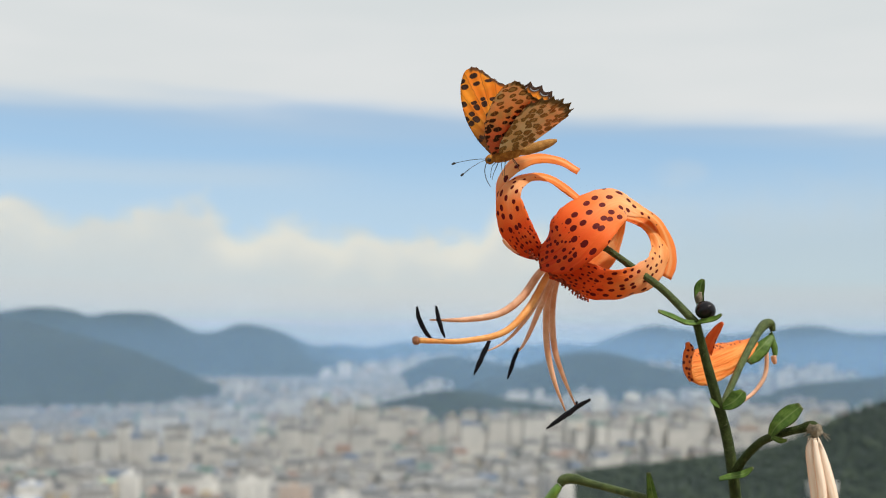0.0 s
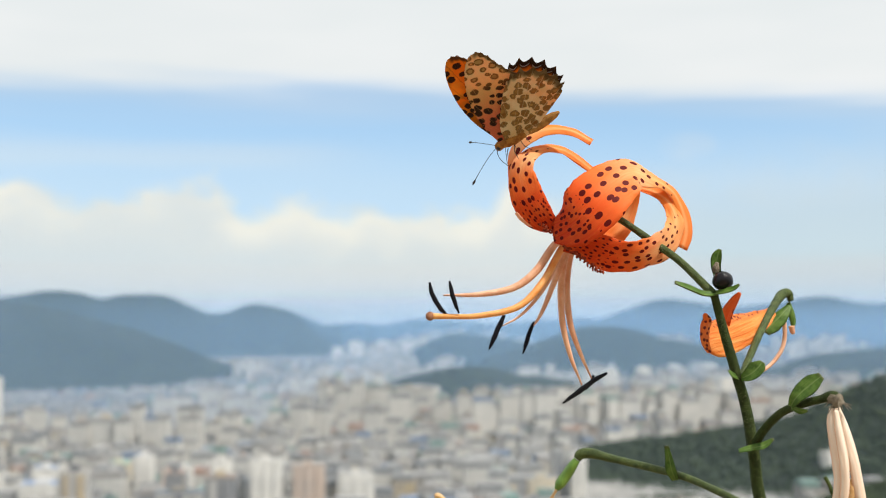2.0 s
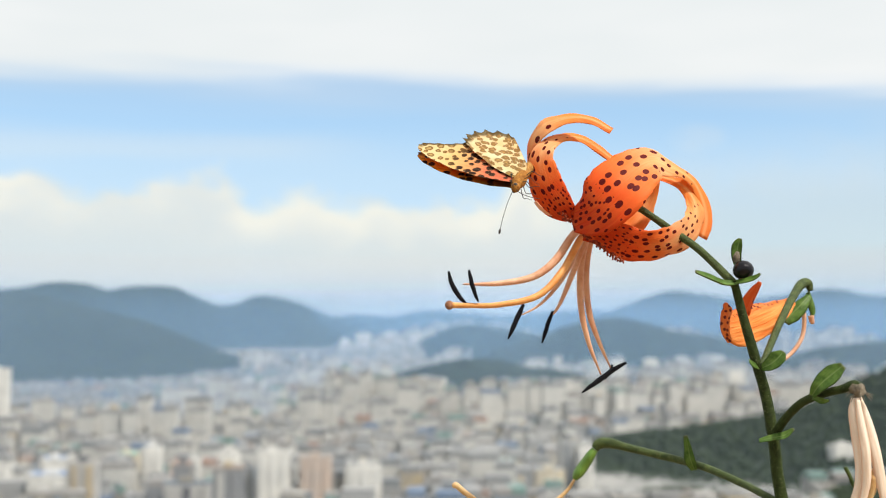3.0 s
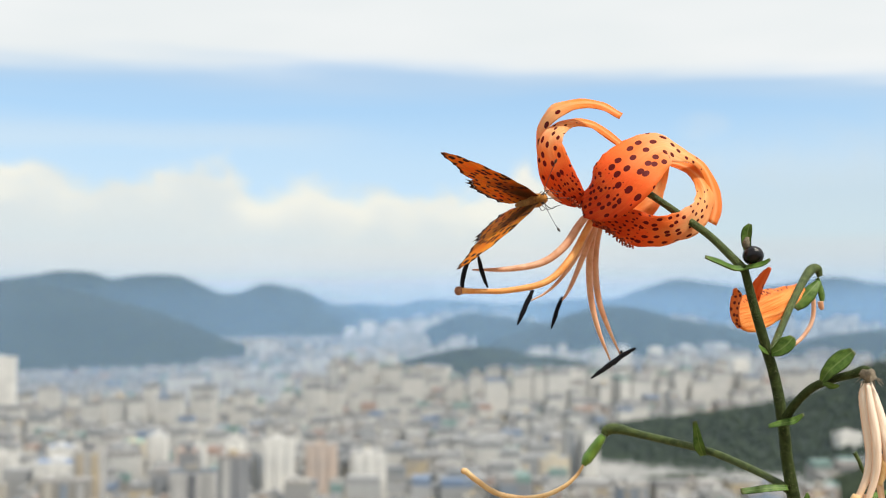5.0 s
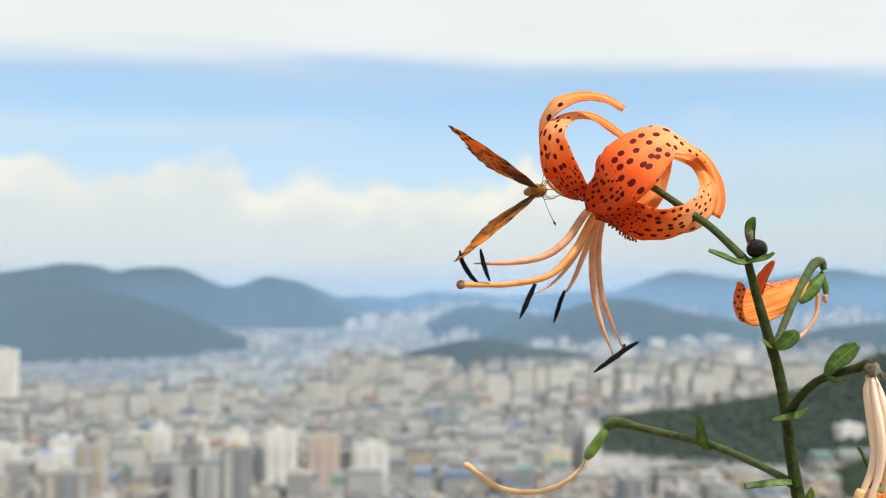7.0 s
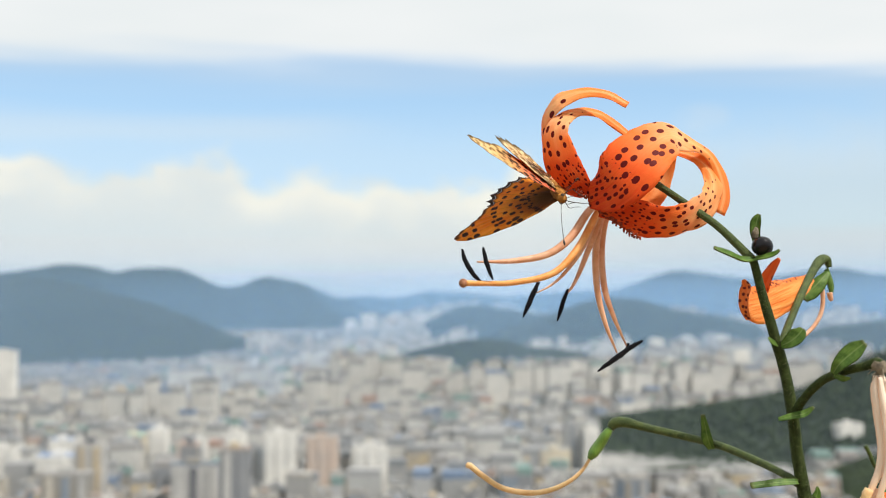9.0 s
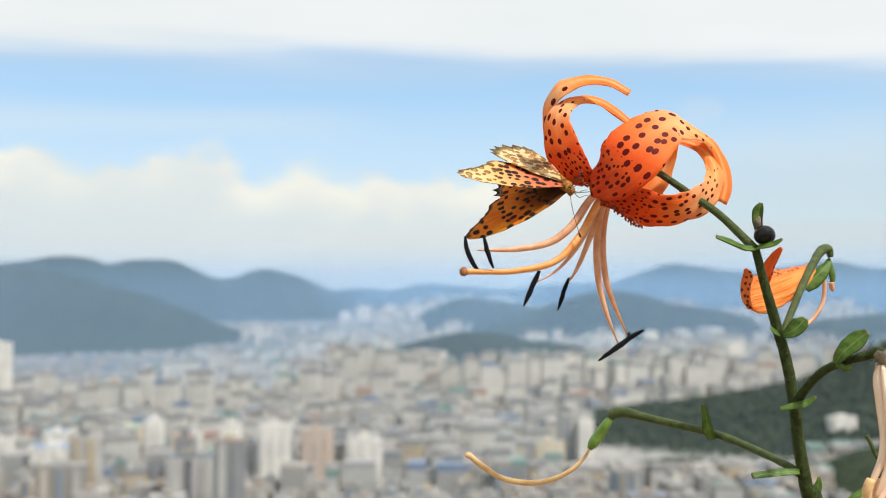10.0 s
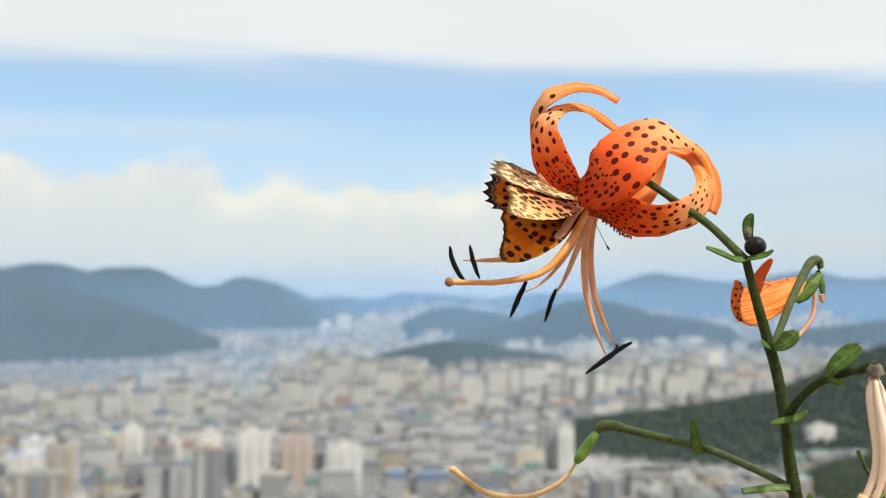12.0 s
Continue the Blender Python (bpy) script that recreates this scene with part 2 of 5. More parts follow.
M_STIGMA = plain("stigma", [(0, (0.20, 0.085, 0.05)), (1, (0.40, 0.19, 0.10))], 900, 0.7, spec=0.15)
M_ANTHER = plain("anther", [(0, (0.004, 0.004, 0.007)), (1, (0.012, 0.011, 0.014))], 900, 0.6, bump=0.8, spec=0.12)
M_STEM = plain("stem", [(0, (0.016, 0.026, 0.006)), (1, (0.050, 0.072, 0.018))], 420, 0.55, second=(0.27, 0.27, 0.15), bump=1.0, spec=0.1)
M_STALK = plain("stalk", [(0, (0.028, 0.048, 0.009)), (1, (0.085, 0.115, 0.028))], 360, 0.5, bump=1.0, spec=0.25, second=(0.24, 0.25, 0.12))
M_BROWN = plain("withered", [(0, (0.09, 0.07, 0.045)), (1, (0.27, 0.22, 0.15))], 400, 0.8, bump=0.8)
M_BULBIL = plain("bulbil", [(0, (0.002, 0.002, 0.003)), (1, (0.007, 0.005, 0.007))], 300, 0.14, spec=0.3, bump=0.25)
M_POD = plain("pod", [(0, (0.06, 0.15, 0.015)), (1, (0.16, 0.27, 0.04))], 200, 0.4, stretch=(1, 1, 0.3))
M_STYLE = plain("style", [(0, (0.64, 0.36, 0.14)), (1, (0.84, 0.60, 0.30))], 140, 0.45, translucent=0.1)
M_BUD = bud_material()


def wilted_material(name, red, dotted=False):
    m, t = fresh(name)
    mm = node(t, "ShaderNodeUVMap", {"uv_map": "mm"}).outputs[0]
    rel = node(t, "ShaderNodeSeparateXYZ", None, Vector=node(t, "ShaderNodeUVMap", {"uv_map": "rel"}).outputs[0])
    veins = noise_of(t, scaled(t, mm, 0.045, 0.75, 1), 1.0, 5.0, 0.6)
    col = ramp(t, step(t, veins, 0.34, 0.64), [(0.0, (0.84, 0.22, 0.035)), (0.5, (0.91, 0.31, 0.06)), (1.0, (0.94, 0.40, 0.11))])
    col = mixc(t, calc(t, "MAXIMUM", red, step(t, rel.outputs[1], 0.1, 0.9, 0.0, 0.55)), col, (0.80, 0.15, 0.035))
    vor = node(t, "ShaderNodeTexVoronoi", {"voronoi_dimensions": "2D"}, Vector=scaled(t, mm, 0.5, 0.5, 1), Scale=1.0, Randomness=0.8)
    rim = step(t, rel.outputs[1], 0.45, 0.8)
    tip = 1.0 if dotted else 0.0
    spot = calc(t, "MULTIPLY", step(t, vor.outputs["Distance"], 0.22, 0.30, 1.0, 0.0), calc(t, "MAXIMUM", rim, tip))
    col = mixc(t, spot, col, (0.15, 0.02, 0.01))
    finish(t, col, 0.5, veins, 0.0012, 0.8, translucent=0.3, spec=0.25)
    return m


M_WILT, M_WILT_RIM = wilted_material("wilted_petal", 0.0), wilted_material("wilted_rim", 0.55, True)
M_WILT_RED = wilted_material("wilted_red", 0.75)
M_FUR = plain("fur", [(0, (0.24, 0.085, 0.018)), (1, (0.52, 0.235, 0.05))], 700, 0.85, bump=0.9, spec=0.15)
M_BELLY = plain("belly", [(0, (0.26, 0.11, 0.025)), (1, (0.50, 0.25, 0.07))], 500, 0.8, bump=0.7, spec=0.15)
M_DARK = plain("dark_chitin", [(0, (0.015, 0.011, 0.009)), (1, (0.05, 0.035, 0.025))], 900, 0.4)


def wing_material(name, hind, under):
    """Scaled wing: rows of spots between the veins, a dark scalloped border on the hind wing's upper face."""
    m, t = fresh(name)
    mm = node(t, "ShaderNodeUVMap", {"uv_map": "mm"}).outputs[0]
    rel = node(t, "ShaderNodeSeparateXYZ", None, Vector=node(t, "ShaderNodeUVMap", {"uv_map": "rel"}).outputs[0])
    ray = node(t, "ShaderNodeSeparateXYZ", None, Vector=node(t, "ShaderNodeUVMap", {"uv_map": "ray"}).outputs[0])
    r, outer = rel.outputs[0], rel.outputs[1]
    grain = noise_of(t, mm, 3.0, 3.0)
    wob = noise_of(t, mm, 0.45, 2.0)
    big = noise_of(t, mm, 0.14, 2.0)
    cell = calc(t, "FLOOR", calc(t, "ADD", ray.outputs[0], calc(t, "MULTIPLY", calc(t, "SUBTRACT", wob, 0.5), 0.25)))
    off = calc(t, "ABSOLUTE", calc(t, "SUBTRACT", calc(t, "SUBTRACT", calc(t, "ADD", ray.outputs[0], calc(t, "MULTIPLY", calc(t, "SUBTRACT", wob, 0.5), 0.25)), cell), 0.5))
    dist = ray.outputs[1]
    dark = (0.030, 0.011, 0.008)

    def row(where, at, length, width, stray, seed):
        """Squared distance from the middle of each spot in one row across the wing: below one is inside."""
        luck = node(t, "ShaderNodeTexWhiteNoise", {"noise_dimensions": "1D"})
        t.links.new(calc(t, "ADD", cell, seed * 17.3), luck.inputs[1])
        j = calc(t, "MULTIPLY", calc(t, "SUBTRACT", luck.outputs[0], 0.5), stray)
        grow = node(t, "ShaderNodeSeparateColor", None, Color=luck.outputs[1]).outputs[1]
        y = calc(t, "DIVIDE", calc(t, "SUBTRACT", calc(t, "SUBTRACT", where, at), j), calc(t, "MULTIPLY", calc(t, "ADD", grow, 0.6), length))
        d = calc(t, "ADD", calc(t, "POWER", calc(t, "ABSOLUTE", y), 2.6), calc(t, "POWER", calc(t, "DIVIDE", off, width), 2.6))
        return calc(t, "ADD", d, calc(t, "MULTIPLY", calc(t, "SUBTRACT", grain, 0.5), 1.1))

    def spots(rows_):
        total = None
        for q in rows_:
            k = step(t, row(*q), 0.7, 1.25, 1.0, 0.0)
            total = k if total is None else calc(t, "MAXIMUM", total, k)
        return total

    edge = calc(t, "MULTIPLY", step(t, r, 0.86, 0.93), outer)
    vein = step(t, off, 0.455, 0.49)
    if under and hind:
        # pale net with a brown-ringed tan spot in most of its meshes
        base = mixc(t, step(t, big, 0.35, 0.65), (0.90, 0.64, 0.31), (0.96, 0.82, 0.50))
        brown = mixc(t, wob, (0.36, 0.20, 0.055), (0.22, 0.11, 0.03))
        warp = node(t, "ShaderNodeTexNoise", None, Vector=mm, Scale=0.5, Detail=2.0)
        bent = node(t, "ShaderNodeMix", {"data_type": "VECTOR"})
        bent.inputs[0].default_value = 0.42
        t.links.new(scaled(t, mm, 0.33, 0.33, 1), bent.inputs[4]), t.links.new(warp.outputs[1], bent.inputs[5])
        mesh = node(t, "ShaderNodeTexVoronoi", {"voronoi_dimensions": "2D"}, Vector=bent.outputs[1], Scale=1.7, Randomness=0.75)
        luck = node(t, "ShaderNodeSeparateColor", None, Color=mesh.outputs["Color"])
        size = calc(t, "MULTIPLY_ADD", luck.outputs[0], 0.18, 0.34)
        near = calc(t, "ADD", calc(t, "SUBTRACT", mesh.outputs["Distance"], size), calc(t, "MULTIPLY", calc(t, "SUBTRACT", grain, 0.5), 0.16))
        col = mixc(t, step(t, near, -0.05, 0.06, 0.95, 0.0), base, brown)
        heart = mixc(t, luck.outputs[1], (0.62, 0.36, 0.11), (0.27, 0.115, 0.025))
        col = mixc(t, step(t, near, -0.34, -0.16, 0.9, 0.0), col, heart)
        col = mixc(t, calc(t, "MULTIPLY", vein, 0.5), col, (0.95, 0.86, 0.56))
        col = mixc(t, calc(t, "MULTIPLY", calc(t, "MULTIPLY", step(t, r, 0.87, 0.95), outer), 0.85), col, (0.10, 0.065, 0.022))
        warm = (1.0, 0.46, 0.14)
    elif under:
        base = ramp(t, dist, [(0.0, (0.70, 0.15, 0.08)), (0.30, (0.84, 0.22, 0.11)), (0.46, (0.89, 0.40, 0.15)), (0.62, (0.91, 0.58, 0.22)), (0.80, (0.93, 0.72, 0.36)), (1.0, (0.90, 0.70, 0.36))])
        ink = mixc(t, step(t, dist, 0.52, 0.70), dark, (0.22, 0.115, 0.03))
        warp = node(t, "ShaderNodeTexNoise", None, Vector=mm, Scale=0.4, Detail=2.0)
        bent = node(t, "ShaderNodeMix", {"data_type": "VECTOR"})
        bent.inputs[0].default_value = 0.25
        t.links.new(scaled(t, mm, 0.24, 0.30, 1), bent.inputs[4]), t.links.new(warp.outputs[1], bent.inputs[5])
        mesh = node(t, "ShaderNodeTexVoronoi", {"voronoi_dimensions": "2D"}, Vector=bent.outputs[1], Scale=1.55, Randomness=0.7)
        luck = node(t, "ShaderNodeSeparateColor", None, Color=mesh.outputs["Color"])
        near = calc(t, "ADD", calc(t, "SUBTRACT", mesh.outputs["Distance"], calc(t, "MULTIPLY_ADD", luck.outputs[0], 0.24, 0.22)), calc(t, "MULTIPLY", calc(t, "SUBTRACT", grain, 0.5), 0.14))
        col = mixc(t, step(t, near, -0.05, 0.05, 1.0, 0.0), base, ink)
        col = mixc(t, calc(t, "MULTIPLY", step(t, near, -0.22, -0.12, 0.8, 0.0), step(t, dist, 0.62, 0.78)), col, (0.62, 0.42, 0.15))
        col = mixc(t, calc(t, "MULTIPLY", vein, 0.35), col, (0.92, 0.60, 0.25))
        col = mixc(t, calc(t, "MULTIPLY", calc(t, "MULTIPLY", step(t, r, 0.93, 0.98), outer), 0.8), col, (0.10, 0.06, 0.02))
        warm = (1.0, 0.44, 0.12)
    else:
        base = mixc(t, step(t, big, 0.35, 0.7), (0.80, 0.22, 0.010), (0.92, 0.36, 0.025))
        base = mixc(t, step(t, dist, 0.58, 0.12, 0.0, 0.93), base, (0.075, 0.030, 0.008))
        if hind:
            rows_ = [(dist, 0.38, 0.022, 0.40, 0.12, 21), (dist, 0.56, 0.026, 0.34, 0.12, 22), (dist, 0.74, 0.026, 0.28, 0.04, 23)]
        else:
            rows_ = [(dist, 0.25, 0.020, 0.47, 0.08, 31), (dist, 0.37, 0.026, 0.46, 0.12, 32), (dist, 0.51, 0.025, 0.36, 0.14, 33), (dist, 0.64, 0.026, 0.31, 0.13, 34), (dist, 0.78, 0.025, 0.29, 0.06, 35), (dist, 0.89, 0.021, 0.28, 0.03, 36)]
        col = mixc(t, spots(rows_), base, dark)
        if hind:
            col = mixc(t, edge, col, dark)
            lun = calc(t, "MULTIPLY", calc(t, "MULTIPLY", step(t, calc(t, "ABSOLUTE", calc(t, "SUBTRACT", r, 0.935)), 0.004, 0.012, 1.0, 0.0), outer), step(t, off, 0.30, 0.42, 1.0, 0.0))
            col = mixc(t, calc(t, "MULTIPLY", lun, 0.7), col, (0.45, 0.52, 0.58))
        else:
            col = mixc(t, calc(t, "MULTIPLY", calc(t, "MULTIPLY", step(t, r, 0.93, 0.97), outer), 0.9), col, dark)
        col = mixc(t, calc(t, "MULTIPLY", vein, 0.4), col, (0.10, 0.04, 0.01))
        warm = (1.0, 0.70, 0.40)
    col = mixc(t, step(t, grain, 0.35, 0.75, 0.0, 0.14), col, (0.35, 0.20, 0.07))
    finish(t, col, 0.7, calc(t, "ADD", grain, vein), 0.0003, 0.5, translucent=0.36 if under else 0.4, through_color=mixc(t, 1.0, col, warm, "MULTIPLY"), spec=0.15)
    return m


M_FORE_TOP, M_FORE_UNDER = wing_material("forewing_upper", False, False), wing_material("forewing_under", False, True)
M_HIND_TOP, M_HIND_UNDER = wing_material("hindwing_upper", True, False), wing_material("hindwing_under", True, True)


def wall_material(name, per_object, paint=None):
    m, t = fresh(name)
    rnd = node(t, "ShaderNodeObjectInfo").outputs["Random"] if per_object else node(t, "ShaderNodeNewGeometry").outputs["Random Per Island"]
    col = ramp(t, rnd, [(0.0, (0.42, 0.41, 0.385)), (0.20, (0.31, 0.305, 0.29)), (0.33, (0.26, 0.235, 0.195)), (0.43, (0.46, 0.42, 0.35)),
                        (0.56, (0.22, 0.225, 0.235)), (0.66, (0.50, 0.485, 0.46)), (0.80, (0.33, 0.25, 0.20)), (0.87, (0.17, 0.22, 0.28)), (0.92, (0.52, 0.41, 0.25)), (0.97, (0.09, 0.095, 0.11))], True)
    if paint:
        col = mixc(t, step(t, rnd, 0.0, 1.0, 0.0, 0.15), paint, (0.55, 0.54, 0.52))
    p = node(t, "ShaderNodeSeparateXYZ", None, Vector=node(t, "ShaderNodeNewGeometry").outputs["Position"])
    nz = node(t, "ShaderNodeSeparateXYZ", None, Vector=node(t, "ShaderNodeNewGeometry").outputs["Normal"]).outputs[2]
    floors = calc(t, "GREATER_THAN", calc(t, "FRACT", calc(t, "DIVIDE", p.outputs[2], 3.0)), 0.48)
    bays = calc(t, "GREATER_THAN", calc(t, "FRACT", calc(t, "DIVIDE", calc(t, "ADD", p.outputs[0], p.outputs[1]), 3.6)), 0.35)
    glass = calc(t, "MULTIPLY", calc(t, "MULTIPLY", floors, bays), calc(t, "LESS_THAN", calc(t, "ABSOLUTE", nz), 0.5))
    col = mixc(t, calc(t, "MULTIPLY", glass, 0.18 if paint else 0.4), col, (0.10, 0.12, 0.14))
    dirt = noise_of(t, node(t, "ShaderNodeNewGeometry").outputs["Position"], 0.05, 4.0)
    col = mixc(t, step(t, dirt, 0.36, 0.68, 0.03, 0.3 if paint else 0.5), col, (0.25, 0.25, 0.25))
    finish(t, col, 0.75)
    return m


def roof_material(name, per_object):
    m, t = fresh(name)
    rnd = node(t, "ShaderNodeObjectInfo").outputs["Random"] if per_object else node(t, "ShaderNodeNewGeometry").outputs["Random Per Island"]
    col = ramp(t, rnd, [(0.0, (0.21, 0.21, 0.205)), (0.3, (0.30, 0.295, 0.285)), (0.55, (0.16, 0.17, 0.18)), (0.70, (0.10, 0.22, 0.19)),
                        (0.78, (0.26, 0.24, 0.22)), (0.88, (0.07, 0.14, 0.26)), (0.92, (0.33, 0.18, 0.12)), (0.95, (0.37, 0.355, 0.33))], True)
    dirt = noise_of(t, node(t, "ShaderNodeNewGeometry").outputs["Position"], 0.12, 4.0)
    col = mixc(t, step(t, dirt, 0.35, 0.75, 0.0, 0.4), col, (0.30, 0.29, 0.28))
    col = mixc(t, 0.25, col, (0.28, 0.285, 0.29))
    finish(t, col, 0.85)
    return m


M_WALL_ONE, M_WALL_MANY = wall_material("facade", True), wall_material("facades", False)
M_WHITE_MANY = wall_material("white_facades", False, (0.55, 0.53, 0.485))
M_ROOF_ONE, M_ROOF_MANY = roof_material("roof", True), roof_material("roofs", False)
M_WOOD = plain("forest", [(0, (0.006, 0.014, 0.008)), (0.6, (0.013, 0.024, 0.013)), (1, (0.024, 0.037, 0.018))], 0.03, 0.9, bump=1.0, bump_dist=4.0)
M_CROWN = plain("tree_crowns", [(0, (0.008, 0.018, 0.007)), (0.6, (0.016, 0.030, 0.012)), (1, (0.030, 0.045, 0.016))], 0.05, 0.9, bump=1.0, bump_dist=1.0)


def ground_material():
    m, t = fresh("ground")
    pos = node(t, "ShaderNodeNewGeometry").outputs["Position"]
    p = node(t, "ShaderNodeSeparateXYZ", None, Vector=pos)
    lots = node(t, "ShaderNodeTexVoronoi", None, Vector=scaled(t, pos, 0.04, 0.04, 0.0), Scale=1.0)
    town = ramp(t, node(t, "ShaderNodeSeparateColor", None, Color=lots.outputs["Color"]).outputs[0], [(0.0, (0.10, 0.11, 0.11)), (0.5, (0.19, 0.19, 0.18)), (1.0, (0.30, 0.29, 0.27))])
    parks = step(t, noise_of(t, pos, 0.004, 3.0), 0.60, 0.66)
    town = mixc(t, parks, town, (0.05, 0.075, 0.035))
    grass = ramp(t, noise_of(t, pos, 1.5, 5.0), [(0.3, (0.035, 0.055, 0.02)), (0.7, (0.10, 0.12, 0.045))])
    col = mixc(t, step(t, p.outputs[2], -60.0, -45.0), town, grass)
    # unseen near hilltop: made-up warm brown that bounces light up onto the wings
    where = node(t, "ShaderNodeSeparateXYZ", None, Vector=node(t, "ShaderNodeNewGeometry").outputs["Position"])
    away = calc(t, "SQRT", calc(t, "ADD", calc(t, "POWER", where.outputs[0], 2.0), calc(t, "POWER", where.outputs[1], 2.0)))
    bounce_tone = noise_of(t, node(t, "ShaderNodeNewGeometry").outputs["Position"], 1.7, 5.0, 0.6)
    col = mixc(t, step(t, away, 25.0, 5.0), col, mixc(t, step(t, bounce_tone, 0.35, 0.65), (0.17, 0.112, 0.06), (0.36, 0.27, 0.165)))
    finish(t, col, 0.95, noise_of(t, pos, 0.8, 4.0), 0.3, 0.5)
    return m


M_GROUND = ground_material()


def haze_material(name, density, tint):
    """Flat sheet standing in for haze: mostly clear, it scatters a little of the daylight; it thins out upwards."""
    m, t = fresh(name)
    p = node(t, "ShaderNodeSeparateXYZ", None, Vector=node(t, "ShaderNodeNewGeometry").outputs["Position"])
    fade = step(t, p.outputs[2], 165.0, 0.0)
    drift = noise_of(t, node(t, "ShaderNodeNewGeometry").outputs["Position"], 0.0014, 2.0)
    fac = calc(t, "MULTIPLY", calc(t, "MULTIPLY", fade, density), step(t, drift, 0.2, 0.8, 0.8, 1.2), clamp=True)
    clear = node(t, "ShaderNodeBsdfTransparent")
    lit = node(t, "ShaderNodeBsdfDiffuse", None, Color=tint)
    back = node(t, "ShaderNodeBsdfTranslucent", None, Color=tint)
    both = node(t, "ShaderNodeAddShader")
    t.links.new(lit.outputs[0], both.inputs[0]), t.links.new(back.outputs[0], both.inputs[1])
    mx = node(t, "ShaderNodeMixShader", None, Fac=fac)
    t.links.new(clear.outputs[0], mx.inputs[1]), t.links.new(both.outputs[0], mx.inputs[2])
    out = node(t, "ShaderNodeOutputMaterial")
    t.links.new(mx.outputs[0], out.inputs[0])
    return m


# ---- mesh helpers ----


def part(name, bm, materials, parent=None, label="", smooth=True):
    """Links a bmesh as one mesh object, under a thing or a part where one is given."""
    me = bpy.data.meshes.new(name)
    for f in bm.faces:
        f.smooth = smooth
    bm.to_mesh(me)
    bm.free()
    for m in materials if isinstance(materials, (list, tuple)) else [materials]:
        me.materials.append(m)
    ob = new(name, me)
    ob.parent = parent
    if label:
        ob["label"] = label
    return ob


def curve_points(pts, n):
    """n + 1 points along a smooth curve through pts (tuples of any length)."""
    a = np.array(pts, float)
    a = np.vstack([2 * a[0] - a[1], a, 2 * a[-1] - a[-2]])
    out = []
    for u in np.linspace(0, len(pts) - 1, n + 1):
        k = min(int(u), len(pts) - 2)
        s = u - k
        p0, p1, p2, p3 = a[k:k + 4]
        out.append(0.5 * (2 * p1 + (p2 - p0) * s + (2 * p0 - 5 * p1 + 4 * p2 - p3) * s * s + (3 * p1 - p0 - 3 * p2 + p3) * s ** 3))
    return np.array(out)


def unit(v):
    return v / (np.linalg.norm(v) + 1e-12)


def tube(pts, radii, n=24, sides=10, bm=None, flat=1.0, lumps=0.0, cap=True):
    """A round, tapering shoot along pts (millimetres)."""
    bm = bm or bmesh.new()
    c = curve_points(pts, n) * 0.001
    r = curve_points([(x,) for x in radii], n)[:, 0] * 0.001
    tan = np.gradient(c, axis=0)
    side = unit(np.cross(tan[0], (0.31, 0.2, 0.93)))
    rings = []
    for k in range(n + 1):
        tk = unit(tan[k])
        side = unit(side - tk * side.dot(tk))
        up = np.cross(tk, side)
        ring = []
        for j in range(sides):
            a = 2 * math.pi * j / sides
            rr = max(r[k], 1e-5) * (1 + lumps * noise.noise(Vector(c[k] * 700 + np.array([math.cos(a), math.sin(a), 0]))))
            ring.append(bm.verts.new(c[k] + side * rr * math.cos(a) + up * rr * flat * math.sin(a)))
        rings.append(ring)
    for a, b in zip(rings, rings[1:]):
        for j in range(sides):
            bm.faces.new((a[j], a[(j + 1) % sides], b[(j + 1) % sides], b[j]))
    if cap:
        bm.faces.new(rings[0][::-1]), bm.faces.new(rings[-1])
    return bm


